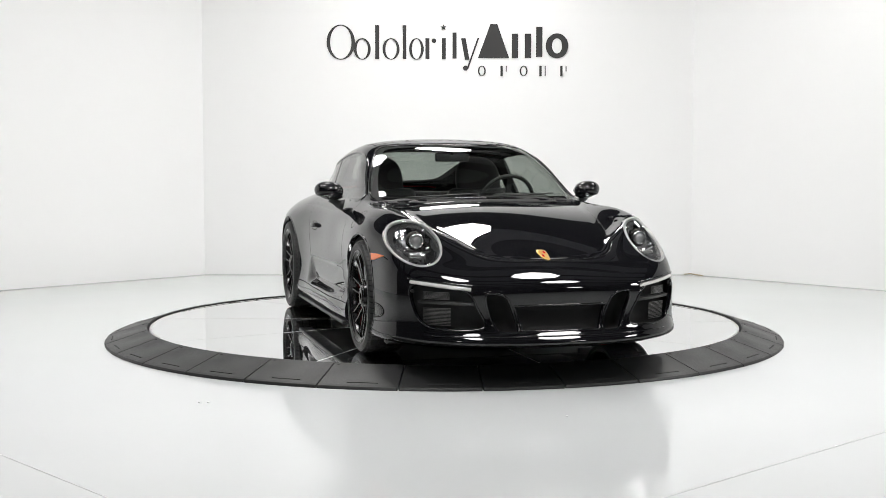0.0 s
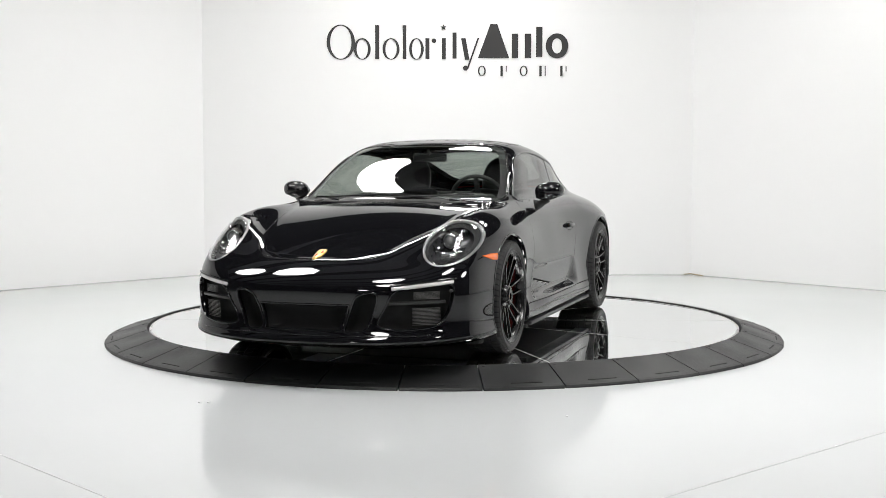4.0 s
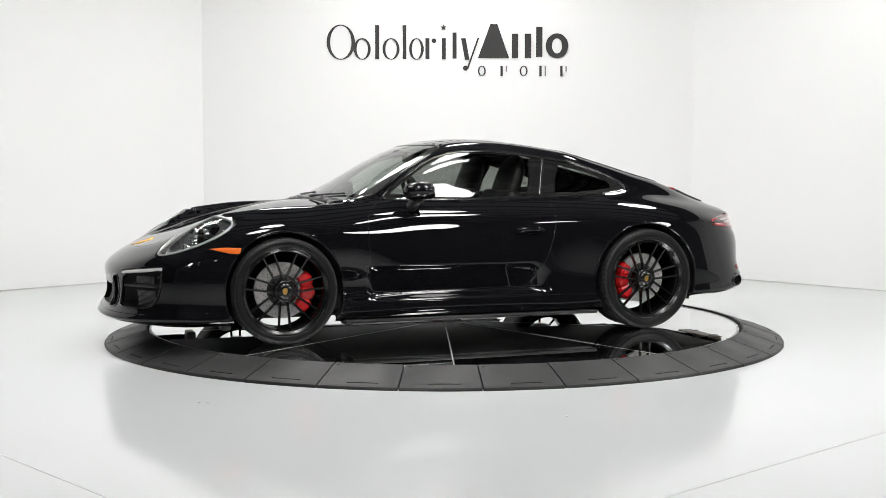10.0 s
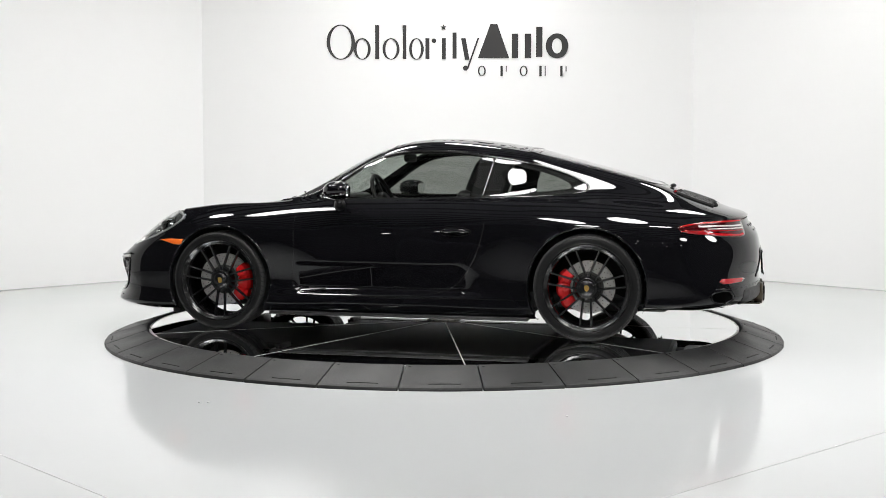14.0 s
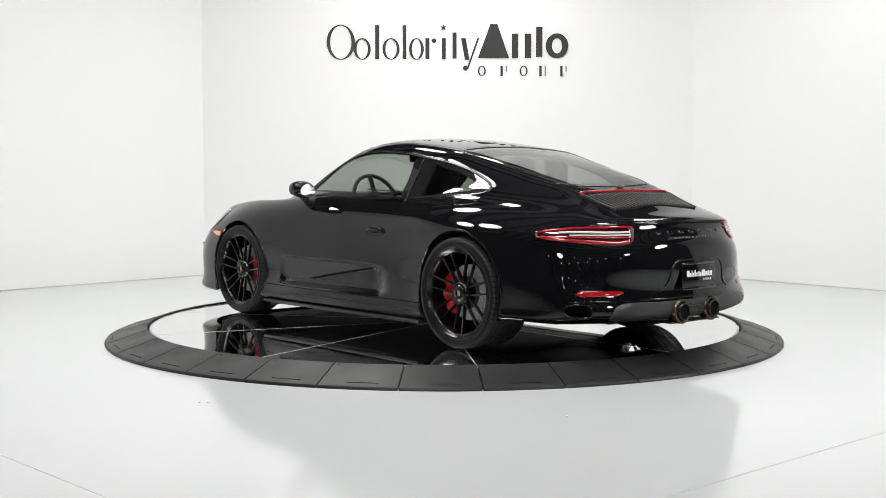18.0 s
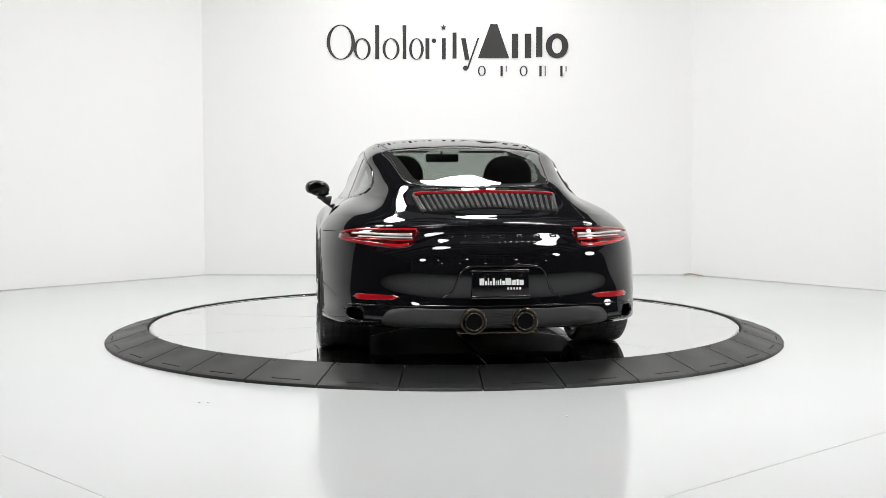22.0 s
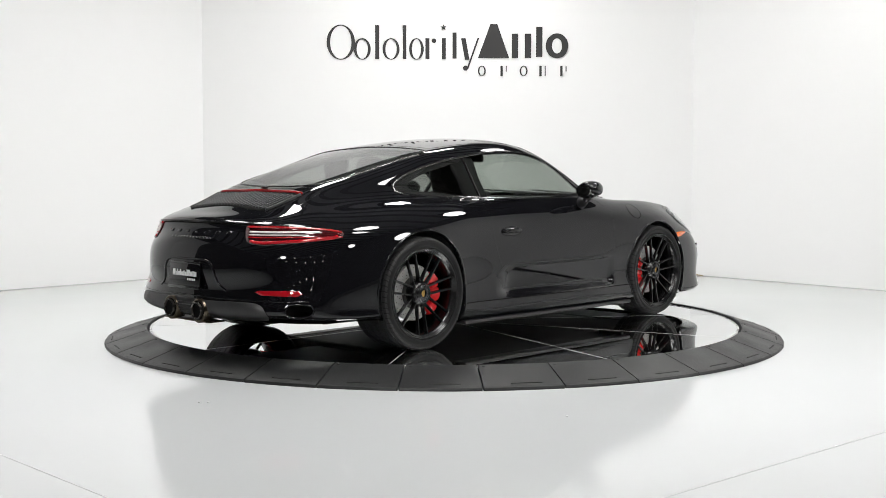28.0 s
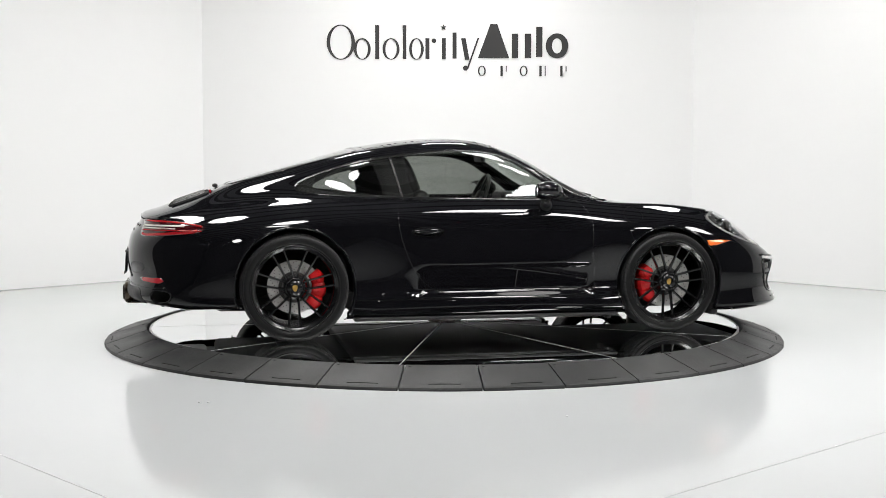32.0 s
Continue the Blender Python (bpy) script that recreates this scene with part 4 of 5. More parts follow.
def panels():
    """The shell, split into its panels, left and right."""
    P = SHELL
    idx = np.arange(NU * NV).reshape(NV, NU)
    quads = np.stack([idx[:-1, :-1], idx[:-1, 1:], idx[1:, 1:], idx[1:, :-1]], -1)
    flat = P.reshape(-1, 3)
    f = quads.reshape(-1, 4)
    fn = np.cross(flat[f[:, 2]] - flat[f[:, 0]], flat[f[:, 3]] - flat[f[:, 1]])
    N = np.zeros_like(flat)
    for c in range(4):
        np.add.at(N, f[:, c], fn)
    N = N.reshape(P.shape)
    N[:, 0, 1] = N[:, -1, 1] = 0
    N[-1, :, 1] = 0
    N = N / np.maximum(np.linalg.norm(N, axis=2, keepdims=True), 1e-12)
    if (N * (P - np.array([0, 0, 0.5]))).sum() < 0:
        N = -N
    C = (P[:-1, :-1] + P[1:, :-1] + P[:-1, 1:] + P[1:, 1:]) / 4
    x, y, z = C[..., 0], C[..., 1], C[..., 2]
    nz = (N[:-1, :-1] + N[1:, 1:])[..., 2] / 2
    gone = hole_mask(x, y, z)
    S = snapped(P)
    pid = np.full(x.shape, "rear_quarter_panel", object)
    pid[(x > .6)] = "front_fender"
    cut = .66 - (x - 1.5) * .45
    pid[(x > 1.5) & ((z < cut) | (x > 1.88))] = "front_bumper"
    pid[(x < -1.3) & (z < .715)] = "rear_bumper"
    pid[(x < -1.5) & (z < .73) & (y < .65)] = "rear_bumper"
    pid[(z > .87) & (nz > .35) & (x < .75) & (x > -1.45) & ~inside(W_SIDE, x, z)] = "roof"
    hood = HOOD_LOOP
    lid = np.concatenate([LID, LID[::-1] * [1, -1]])
    pid[inside(hood, x, y) & (z > .5) & (nz > .1)] = "hood"
    pid[inside(lid, x, y) & (z > .72) & (nz > .1)] = "engine_lid"
    pid[inside(DOOR, x, z) & (y > .6)] = "door"
    pid[(z < .262) & (x < .88) & (x > -.9) & (y > .7)] = "side_skirt"
    pid[(z < .205) & (x > 1.5)] = "front_splitter"
    made = {}
    flatS, flatN = S.reshape(-1, 3), N.reshape(-1, 3)
    single = {"hood", "roof", "engine_lid", "front_bumper", "rear_bumper", "front_splitter"}
    for name in sorted(set(pid.ravel())):
        q = quads[(pid == name) & ~gone]
        if not len(q):
            continue
        used, inv = np.unique(q, return_inverse=True)
        inv = inv.reshape(q.shape)
        vl, nl = flatS[used], flatN[used]
        sides = [(1, vl, nl, inv), (-1, vl * FLIP, nl * FLIP, inv[:, ::-1])]
        if name in single:
            sides = [(0, np.concatenate([vl, vl * FLIP]), np.concatenate([nl, nl * FLIP]), np.concatenate([inv, inv[:, ::-1] + len(vl)]))]
        for s, v, n, f in sides:
            a, b, c = v[f[:, 0]], v[f[:, 1]], v[f[:, 2]]
            if (np.cross(b - a, c - a) * n[f[:, 0]]).sum() < 0:
                f = f[:, ::-1]
            me = bpy.data.meshes.new(name)
            me.from_pydata(v.tolist(), [], f.tolist())
            me.validate()
            me.update()
            me.shade_smooth()
            if len(me.vertices) == len(n):
                me.normals_split_custom_set_from_vertices([tuple(k) for k in n])
            made[(name, s)] = mesh_part(name, me, M_PAINT, car, smooth=False)
    return made


PANELS = panels()


# ---- wheels ----
def wheel(x, side, front):
    R = .326 if front else .333
    w = .245 if front else .305
    face = .885 if front else .925          # outer side of the tyre
    rim = .266
    ob = part("wheel", lathe(bmesh.new(), [(.02, -.05), (.05, -.05), (.05, -.02), (.02, -.02)], 24), M_WHEEL, car)
    ob.matrix_basis = pose(x, side * face, R + TOP) if side > 0 else pose(x, side * face, R + TOP) @ pose(0, 0, 0, 0, 0, 180)
    # in the wheel's space +y points outwards and 0 is the tyre's outer side
    pr = [(rim - .004, -.016), (rim + .003, -.005), (rim + .008, -.001), (rim + .010, -.001), (rim + .0125, -.0040), (rim + .014, -.0040), (rim + .017, -.0018), (rim + .032, -.0012), (R - .026, -.0016), (R - .024, -.0034), (R - .018, -.0050), (R - .011, -.0105), (R - .0065, -.019), (R - .0045, -.030), (R - .004, -.05)]
    pr += [(R - .004, -w / 2)] + [(r, -w - y) for r, y in reversed(pr)]
    bm = bmesh.new()
    lathe(bm, pr, 96)
    # tread: circumferential grooves
    tyre = part("tyre", bm, M_TYRE, ob, "black low-profile rubber tyre")
    # tread: rows of slanted blocks between the grooves
    bm = bmesh.new()
    cols = 4 if front else 5
    cw = (w - .05) / cols
    for c in range(cols):
        y0, y1 = -.025 - c * cw - .004, -.025 - (c + 1) * cw + .004
        nb = 56
        for i in range(nb):
            a0, a1 = math.tau * (i + .06) / nb, math.tau * (i + .94) / nb
            sl = .018 * (1 if c % 2 else -1)
            vs = []
            for r in (R - .004, R + .0005):
                for a, y in ((a0, y0), (a1, y0), (a1 + sl, y1), (a0 + sl, y1)):
                    k = 1 if abs(y + w / 2) < w / 2 - .035 else .9985
                    vs.append(bm.verts.new((r * k * math.cos(a), y, r * k * math.sin(a))))
            for q in ((4, 5, 6, 7), (0, 1, 5, 4), (1, 2, 6, 5), (2, 3, 7, 6), (3, 0, 4, 7)):
                bm.faces.new([vs[k] for k in q])
    # shoulder lugs
    for s in (0, 1):
        for i in range(64):
            a0, a1 = math.tau * (i + .08 + s * .4) / 64, math.tau * (i + .86 + s * .4) / 64
            vs = []
            for up in (-.002, .0016):
                for a, (r, y) in ((a0, (R - .020, -.0042)), (a1, (R - .020, -.0042)), (a1 + .012, (R - .010, -.0115)), (a0 + .012, (R - .010, -.0115)), (a1 + .022, (R - .0045, -.030)), (a0 + .022, (R - .0045, -.030))):
                    r, y = r + up, y + up * (.9 if y > -.02 else 0)
                    y = y if s == 0 else -w - y
                    vs.append(bm.verts.new((r * math.cos(a), y, r * math.sin(a))))
            for q in ((6, 7, 8, 9), (9, 8, 10, 11), (0, 1, 7, 6), (1, 2, 8, 7), (2, 4, 10, 8), (0, 3, 9, 6), (3, 5, 11, 9), (5, 4, 10, 11)):
                bm.faces.new([vs[k] for k in q])
    tagged(part("tread", bm, M_TREAD, tyre, "worn tread blocks", smooth=False), kind="stuff")
    bm = bmesh.new()
    lathe(bm, [(rim + .002, -.012), (rim + .003, -.006), (rim - .001, -.0035), (rim - .006, -.0045), (rim - .008, -.011), (rim - .019, -.014), (rim - .022, -.018), (rim - .026, -.021), (rim - .030, -.05), (rim - .036, -w + .02), (rim - .012, -w + .02), (rim + .002, -w + .015)], 96)
    part("rim", bm, M_WHEEL, ob, "satin black rim")
    hub_y = -.036
    # seven forked spokes
    bm = bmesh.new()
    for k in range(7):
        for s in (-1, 1):
            prof = []
            for r, top, depth in ((.050, -.046, .036), (.085, -.043, .024), (.14, -.036, .018), (.20, -.027, .017), (rim - .025, -.020, .018)):
                half = .004 + .372 * (r - .06)
                wd = .0076 if r > .06 else .010
                a = [(r, s * half - wd, top - depth), (r, s * half - wd * .55, top), (r, s * half + wd * .55, top), (r, s * half + wd, top - depth)]
                prof.append(a)
            rot = Matrix.Rotation(radians(360 / 7 * k + 11.8), 4, "Y")
            rows = [[bm.verts.new(rot @ Vector((math.sqrt(max(r * r - q * q, 0)), h, q))) for r, q, h in a] for a in prof]
            for p, q in zip(rows, rows[1:]):
                for i in range(4):
                    bm.faces.new((p[i], p[(i + 1) % 4], q[(i + 1) % 4], q[i]))
            bm.faces.new(rows[0])
            bm.faces.new(rows[-1])
    sp = part("spokes", bm, M_WHEEL, ob, "seven satin black forked spokes", smooth=False)
    bm = bmesh.new()
    lathe(bm, [(.085, -.095), (.078, hub_y - .02), (.070, hub_y - .008), (.066, hub_y + .004), (.060, hub_y + .010), (.050, hub_y + .010), (.046, hub_y + .002), (.040, hub_y + .004), (.0, hub_y + .005)], 40)
    nut = part("centre_lock", bm, M_WHEEL, ob, "black centre-lock nut")
    bm = bmesh.new()
    prism(bm, [(-.015, .019), (0, .0215), (.015, .019), (.0155, 0), (.010, -.016), (0, -.023), (-.010, -.016), (-.0155, 0)], hub_y + .004, hub_y + .008, lambda a, b, h: (-a, h, b))
    part("crest", bm, M_GOLD, nut, "small gold shield", smooth=False)
    # brake disc and caliper
    dr = .172 if front else .165
    bm = bmesh.new()
    lathe(bm, [(.095, -.105), (dr, -.105), (dr, -.113), (dr - .004, -.113), (dr - .004, -.129), (dr, -.129), (dr, -.137), (.095, -.137)], 72, closed=True)
    disc = part("brake_disc", bm, M_DISC, ob, "drilled steel brake disc", smooth=False)
    bm = bmesh.new()
    for i in range(20):
        for j, rr in enumerate((.108, .122, .136, .150, .160)):
            a = i * math.tau / 20 + j * .10
            c = Vector((rr * math.cos(a), -.1045, rr * math.sin(a)))
            vs = [bm.verts.new(c + Vector((.0032 * math.cos(q), 0, .0032 * math.sin(q)))) for q in np.linspace(0, math.tau, 7)[:-1]]
            bm.faces.new(vs)
    tagged(part("drill_holes", bm, M_GAP, disc, smooth=False), kind="stuff")
    bm = bmesh.new()
    lathe(bm, [(.04, -.085), (.092, -.088), (.098, -.105), (.098, -.12), (.04, -.12)], 40)
    part("disc_bell", bm, M_IRON, disc)
    # caliper sits behind the axle in front, before it at the rear; outward view differs left and right
    way = (180 if front else 0) if side > 0 else (0 if front else 180)
    bm = bmesh.new()
    n = 30
    rows = []
    for i in range(n + 1):
        f = i / n
        a = radians(way + (-45 + 90 * f) - (6 if way == 0 else -6))
        bulge = .026 * (abs(math.sin(f * math.pi * 3)) ** .7)
        e = 1 if 0 < i < n else .8
        ri, ro2, y0, y1 = .112 - .22 * bulge, .180 + .45 * bulge + .006 * math.sin(f * math.pi), -.150, -.082 + bulge * .6
        ring = [(ri, y0), (ri, y1 - .012), (ri + .01, y1), (ro2 - .016, y1), (ro2, y1 - .02), (ro2, y0)]
        rows.append([bm.verts.new((r * math.cos(a), h, r * math.sin(a))) for r, h in ring])
    for p, q in zip(rows, rows[1:]):
        for i in range(6):
            bm.faces.new((p[i], p[(i + 1) % 6], q[(i + 1) % 6], q[i]))
    bm.faces.new(rows[0])
    bm.faces.new(rows[-1])
    cal = part("brake_caliper", bm, M_RED, ob, "bright red brake caliper", smooth=False)
    for da in (-24, 0, 24):
        a = radians(way + da - (6 if way == 0 else -6))
        bm = bmesh.new()
        lathe(bm, [(0, -.066), (.013, -.067), (.016, -.075)], 16, "Y", (.15 * math.cos(a), 0, .15 * math.sin(a)))
        part("piston_cap", bm, M_RED, cal)
    bm = bmesh.new()
    tube(bm, [(0, -.12, 0), (0, -w - .30, 0)], .035)
    part("axle", bm, M_IRON, ob)
    return ob


for wx, fr in ((1.225, True), (-1.225, False)):
    for sd in (1, -1):
        wheel(wx, sd, fr)


# ---- pieces that lie on the body's surface ----
def scaled(outline, s):
    o = np.asarray(outline, float)
    c = o.mean(0)
    return c + (o - c) * s


def patch(bm, view, outline, off=0.002, rings=7, skirt=0.006, dome=0.0, inner=0.0, dish=None):
    """A panel that follows the body inside an outline; dome raises its middle, inner leaves a hole, dish sinks it."""
    steps = np.linspace(1, inner, rings)
    rows = []
    if skirt:
        rows.append([bm.verts.new(on_body(view, a, b, off - skirt)[0]) for a, b in outline])
    for s in steps:
        if s < 1e-6:
            c = scaled(outline, 0)[0]
            rows.append([bm.verts.new(on_body(view, c[0], c[1], off + dome - (dish or 0))[0])])
        else:
            e = off + dome * (1 - s * s) - (dish or 0) * (1 - s**4)
            rows.append([bm.verts.new(on_body(view, a, b, e)[0]) for a, b in scaled(outline, s)])
    n = len(outline)
    for p, q in zip(rows, rows[1:]):
        for i in range(n):
            j = (i + 1) % n
            bm.faces.new((p[i], p[j], q[j], q[i]) if len(q) > 1 else (p[i], p[j], q[0]))
    return bm


def straight(corners, n=10):
    """A closed outline with sharp corners."""
    return [(a[0] + (b[0] - a[0]) * k / n, a[1] + (b[1] - a[1]) * k / n) for a, b in zip(corners, corners[1:] + corners[:1]) for k in range(n)]


def ribbon(bm, view, path, width, h, closed=False, sink=0.004, off=0.0):
    """A raised strip on the body along a path."""
    P = [on_body(view, a, b) for a, b in path]
    n = len(P)
    rows = []
    for i, (p, nr) in enumerate(P):
        a = P[(i - 1) % n if closed else max(i - 1, 0)][0]
        b = P[(i + 1) % n if closed else min(i + 1, n - 1)][0]
        side = nr.cross(b - a).normalized() * width / 2
        rows.append([bm.verts.new(p + side * k + nr * (e + off)) for k, e in ((-1, -sink), (-1, h * .6), (-.6, h), (.6, h), (1, h * .6), (1, -sink))])
    for i in range(n if closed else n - 1):
        p, q = rows[i], rows[(i + 1) % n]
        for k in range(5):
            bm.faces.new((p[k], p[k + 1], q[k + 1], q[k]))
    if not closed:
        bm.faces.new(rows[0])
        bm.faces.new(rows[-1])
    return bm


def mirrored(ob, name=None):
    """The same part on the car's right side."""
    me = ob.data.copy()
    co = np.empty(len(me.vertices) * 3)
    me.vertices.foreach_get("co", co)
    co = co.reshape(-1, 3) * FLIP
    me.vertices.foreach_set("co", co.ravel())
    me.flip_normals()
    o = new(name or ob.name.split(".")[0], me)
    o.parent = ob.parent
    if "label" in ob:
        o["label"] = ob["label"]
    o.visible_shadow = ob.visible_shadow
    return o


def door_of(s):
    return PANELS[("door", s)]


def pair(name, build, mat, parent=car, label="", smooth=True, shadow=True):
    """One part on the left and its twin on the right; the parent may be a pair too."""
    bm = build(bmesh.new())
    p = parent if not isinstance(parent, tuple) else parent[0]
    ob = part(name, bm, mat, p, label, smooth)
    ob.visible_shadow = shadow
    o2 = mirrored(ob)
    if isinstance(parent, tuple):
        o2.parent = parent[1]
    return ob, o2


def single(name, build, mat, parent=car, label="", smooth=True, shadow=True):
    ob = part(name, build(bmesh.new()), mat, parent, label, smooth)
    ob.visible_shadow = shadow
    return ob


DOORS = (door_of(1), door_of(-1))

# windows
split = lambda z: -.522 - (z - .885) * .26
front_glass = curve_through([(.555, .898), (.43, .998), (.22, 1.130), (.06, 1.175), (-.13, 1.189), (-.35, 1.180), (split(1.155) + .008, 1.153), (split(1.02) + .006, 1.02), (split(.893) + .006, .893), (0, .883), (.35, .881), (.5, .884)], 110, True)
rear_glass = curve_through([(split(1.15) - .008, 1.150), (-.76, 1.122), (-.97, 1.070), (-1.105, 1.018), (-1.183, .972), (-1.188, .945), (-1.14, .928), (-.9, .908), (split(.895) - .006, .894), (split(1.02) - .006, 1.02)], 90, True)
pair("side_window", lambda b: patch(b, "side", front_glass, .0, 9, 0), G_SIDE, DOORS, "dark tinted side glass", shadow=False)
pair("quarter_window", lambda b: patch(b, "side", rear_glass, .0, 9, 0), G_SIDE, car, "dark tinted quarter glass", shadow=False)
pair("window_border", lambda b: patch(b, "side", rear_glass, -.004, 4, 0, inner=.72), M_LINER)
pair("window_border", lambda b: patch(b, "side", front_glass, -.004, 3, 0, inner=.94), M_LINER, DOORS)
pair("window_trim", lambda b: ribbon(b, "side", W_SIDE, .016, .006, True, .012), M_EDGE, car, "glossy black window trim")
pair("pillar_seal", lambda b: ribbon(b, "side", [(split(z), z) for z in np.linspace(.893, 1.145, 14)], .015, .002), M_EDGE)
windscreen = single("windscreen", lambda b: patch(b, "front", W_FRONT, .0, 12, 0), G_SCREEN, car, "raked clear tinted windscreen", shadow=False)
single("black_border", lambda b: patch(b, "front", W_FRONT, -.004, 3, 0, inner=.94), M_LINER, windscreen)
single("windscreen_seal", lambda b: ribbon(b, "front", W_FRONT, .014, .004, True, .012), M_EDGE)
rear_screen = single("rear_window", lambda b: patch(b, "top", W_REAR, .0, 12, 0), G_REAR, car, "sloping tinted rear window", shadow=False)
single("black_border", lambda b: patch(b, "top", W_REAR, -.004, 3, 0, inner=.88), M_LINER, rear_screen)
single("rear_window_seal", lambda b: ribbon(b, "top", W_REAR, .014, .004, True, .012), M_EDGE)


# wheel arches: rolled lip and dark liner
def arch_lip(b, arch):
    cx, cz, r = arch
    return ribbon(b, "side", [(cx + (r + .004) * math.cos(a), cz + (r + .004) * math.sin(a)) for a in np.linspace(radians(-30), radians(210), 90)], .011, .0022, False, .03)


def arch_liner(b, arch):
    cx, cz, r = arch
    lathe(b, [(r + .002, .86 if cx > 0 else .88), (r + .002, .54), (.10, .54)], 48, "Y", (cx, 0, cz), -24, 204)
    return b


for arch in (ARCH_F, ARCH_R):
    pair("arch_lip", lambda b: arch_lip(b, arch), M_PAINT)
    pair("wheel_liner", lambda b: arch_liner(b, arch), M_LINER, car, "dark wheel-arch liner")


# underside
def underside(b):
    box(b, -.84, .84, -.84, .84, .135, .20, .02)
    box(b, -1.70, -.80, -.56, .56, .17, .25, .03)
    box(b, .80, 2.02, -.56, .56, .14, .22, .03)
    box(b, 1.58, 1.92, -.55, .55, .135, .20, .02)
    box(b, -2.02, -1.60, -.52, .52, .222, .28, .02)
    return b


single("underbody", underside, M_UNDER, car, "dark grey underbody covers", smooth=False)
single("cabin_floor", lambda b: box(b, -1.3, 1.0, -.78, .78, .21, .30), M_LINER, smooth=False)
pair("mud_flap", lambda b: box(b, .80, .83, .66, .86, .105, .22, .006), M_MATTE)
pair("brake_duct", lambda b: box(b, 1.54, 1.60, .64, .80, .105, .19, .012), M_MATTE)
pair("sill_blade", lambda b: box(b, -.86, .86, .80, .900, .128, .150, .006), M_SATIN, car, "satin black sill blade")


# panel gaps
def gap(view, path, width=.0055, parent=car, closed=False):
    return lambda b: ribbon(b, view, path, width, .0006, closed, .001)


pair("door_gap", gap("side", DOOR[:].tolist(), closed=True), M_EDGE, DOORS)
single("hood_gap", gap("top", HOOD.tolist() + (HOOD[::-1] * [1, -1]).tolist()[1:-1], .006, closed=True), M_EDGE, PANELS[("hood", 0)])
single("lid_gap", gap("top", LID.tolist() + (LID[::-1] * [1, -1]).tolist()[1:-1], .006, closed=True), M_EDGE, PANELS[("engine_lid", 0)])
pair("bumper_gap", gap("side", [(1.60, .605), (1.66, .598), (1.72, .585)]), M_GAP)
pair("bumper_gap", gap("side", [(x, .722 + (x + 1.60) * -.03) for x in np.linspace(-1.44, -1.70, 14)], .004), M_GAP)
pair("sill_gap", gap("side", [(x, .258) for x in np.linspace(.86, -.86, 40)], .005), M_GAP)
flap = single("fuel_flap_gap", lambda b: ribbon(b, "side", [(.98 + .062 * math.cos(a), .775 + .05 * math.sin(a)) for a in np.linspace(0, math.tau, 48, endpoint=False)], .004, .0006, True, .001), M_GAP)
flap.data.transform(Matrix.Diagonal((1, -1, 1, 1)))
pair("roof_seam", gap("top", [(x, .505 - (x - .02) * .02 - max(0, -.3 - x) * .12) for x in np.linspace(.04, -.72, 30)], .006), M_GAP)
single("roof_seam", gap("top", [(.035 - .02 * (y / .5) ** 2 - .0, y) for y in np.linspace(-.5, .5, 30)], .005), M_GAP)
single("roof_seam", gap("top", [(-.735, y) for y in np.linspace(-.5, .5, 30)], .005), M_GAP)

# headlamps
ring72 = [tuple(p) for p in LAMP_F]


def lamp_bowl(b):
    return patch(b, "front", ring72, -.003, 12, 0, dish=.13)


BOWL, BOWL_R = pair("headlamp", lamp_bowl, M_BOWL, car, "oval headlamp with a clear cover and bright ring")
HL = (BOWL, BOWL_R)
pair("lens_cover", lambda b: patch(b, "front", ring72, .002, 10, .004, dome=.006), G_CLEAR, HL, "clear lamp cover", shadow=False)
pair("bezel", lambda b: ribbon(b, "front", scaled(LAMP_F, .965), .013, .0035, True, .012), M_BEZEL, HL, "silver ring")
LC = on_body("front", .678, .668)[0]


def turned_x(b, profile, y, z, x=0.0, n=32):
    return lathe(b, [(r, h) for r, h in profile], n, "X", (LC.x + x - .052, LC.y + y - .012, LC.z + z - .006))


pair("projector_ring", lambda b: turned_x(b, [(.030, -.09), (.041, -.03), (.041, -.012), (.038, -.006), (.033, -.009), (.031, -.05)], -.006, .020), M_CHROME, HL, "chrome projector ring")
# grey metal instead of glass: the lens's bright reflection is put into its colour
pair("projector_lens", lambda b: turned_x(b, [(0, .0), (.014, -.003), (.025, -.012), (.031, -.03), (.031, -.05)], -.006, .020), M_BEZEL, HL, "projector lens in grey metal that imitates a bright reflection")
pair("projector_bowl", lambda b: turned_x(b, [(.042, -.022), (.050, -.028), (.052, -.055)], -.006, .020), M_EXH, HL)
for dy, dz in ((-.055, .065), (.05, .065), (-.06, -.028), (.052, -.025)):
    pair("light_dot", lambda b: turned_x(b, [(0, .0), (.007, -.002), (.011, -.012), (.011, -.03)], dy - .004, dz + .008, -.005 - dz * .9, 14), M_CHROME, HL, "small daytime light")
pair("lower_reflector", lambda b: box(b, LC.x - .06, LC.x + .008, LC.y - .056, LC.y + .036, LC.z - .085, LC.z - .048, .012), M_SILVER, HL, "ribbed lower reflector")
pair("light_bar", lambda b: tube(b, [(LC.x - .004 - .03 * k * k - .03 * k, LC.y - .010 + k * .072, LC.z - .038 - .01 * (1 - k * k)) for k in np.linspace(-1, 1, 12)], .005), M_CHROME, HL, "slim light bar")
pair("fin_ring", lambda b: patch(b, "front", scaled(LAMP_F, .97).tolist(), -.014, 4, 0, inner=.84, dish=.02), M_LINER, HL)


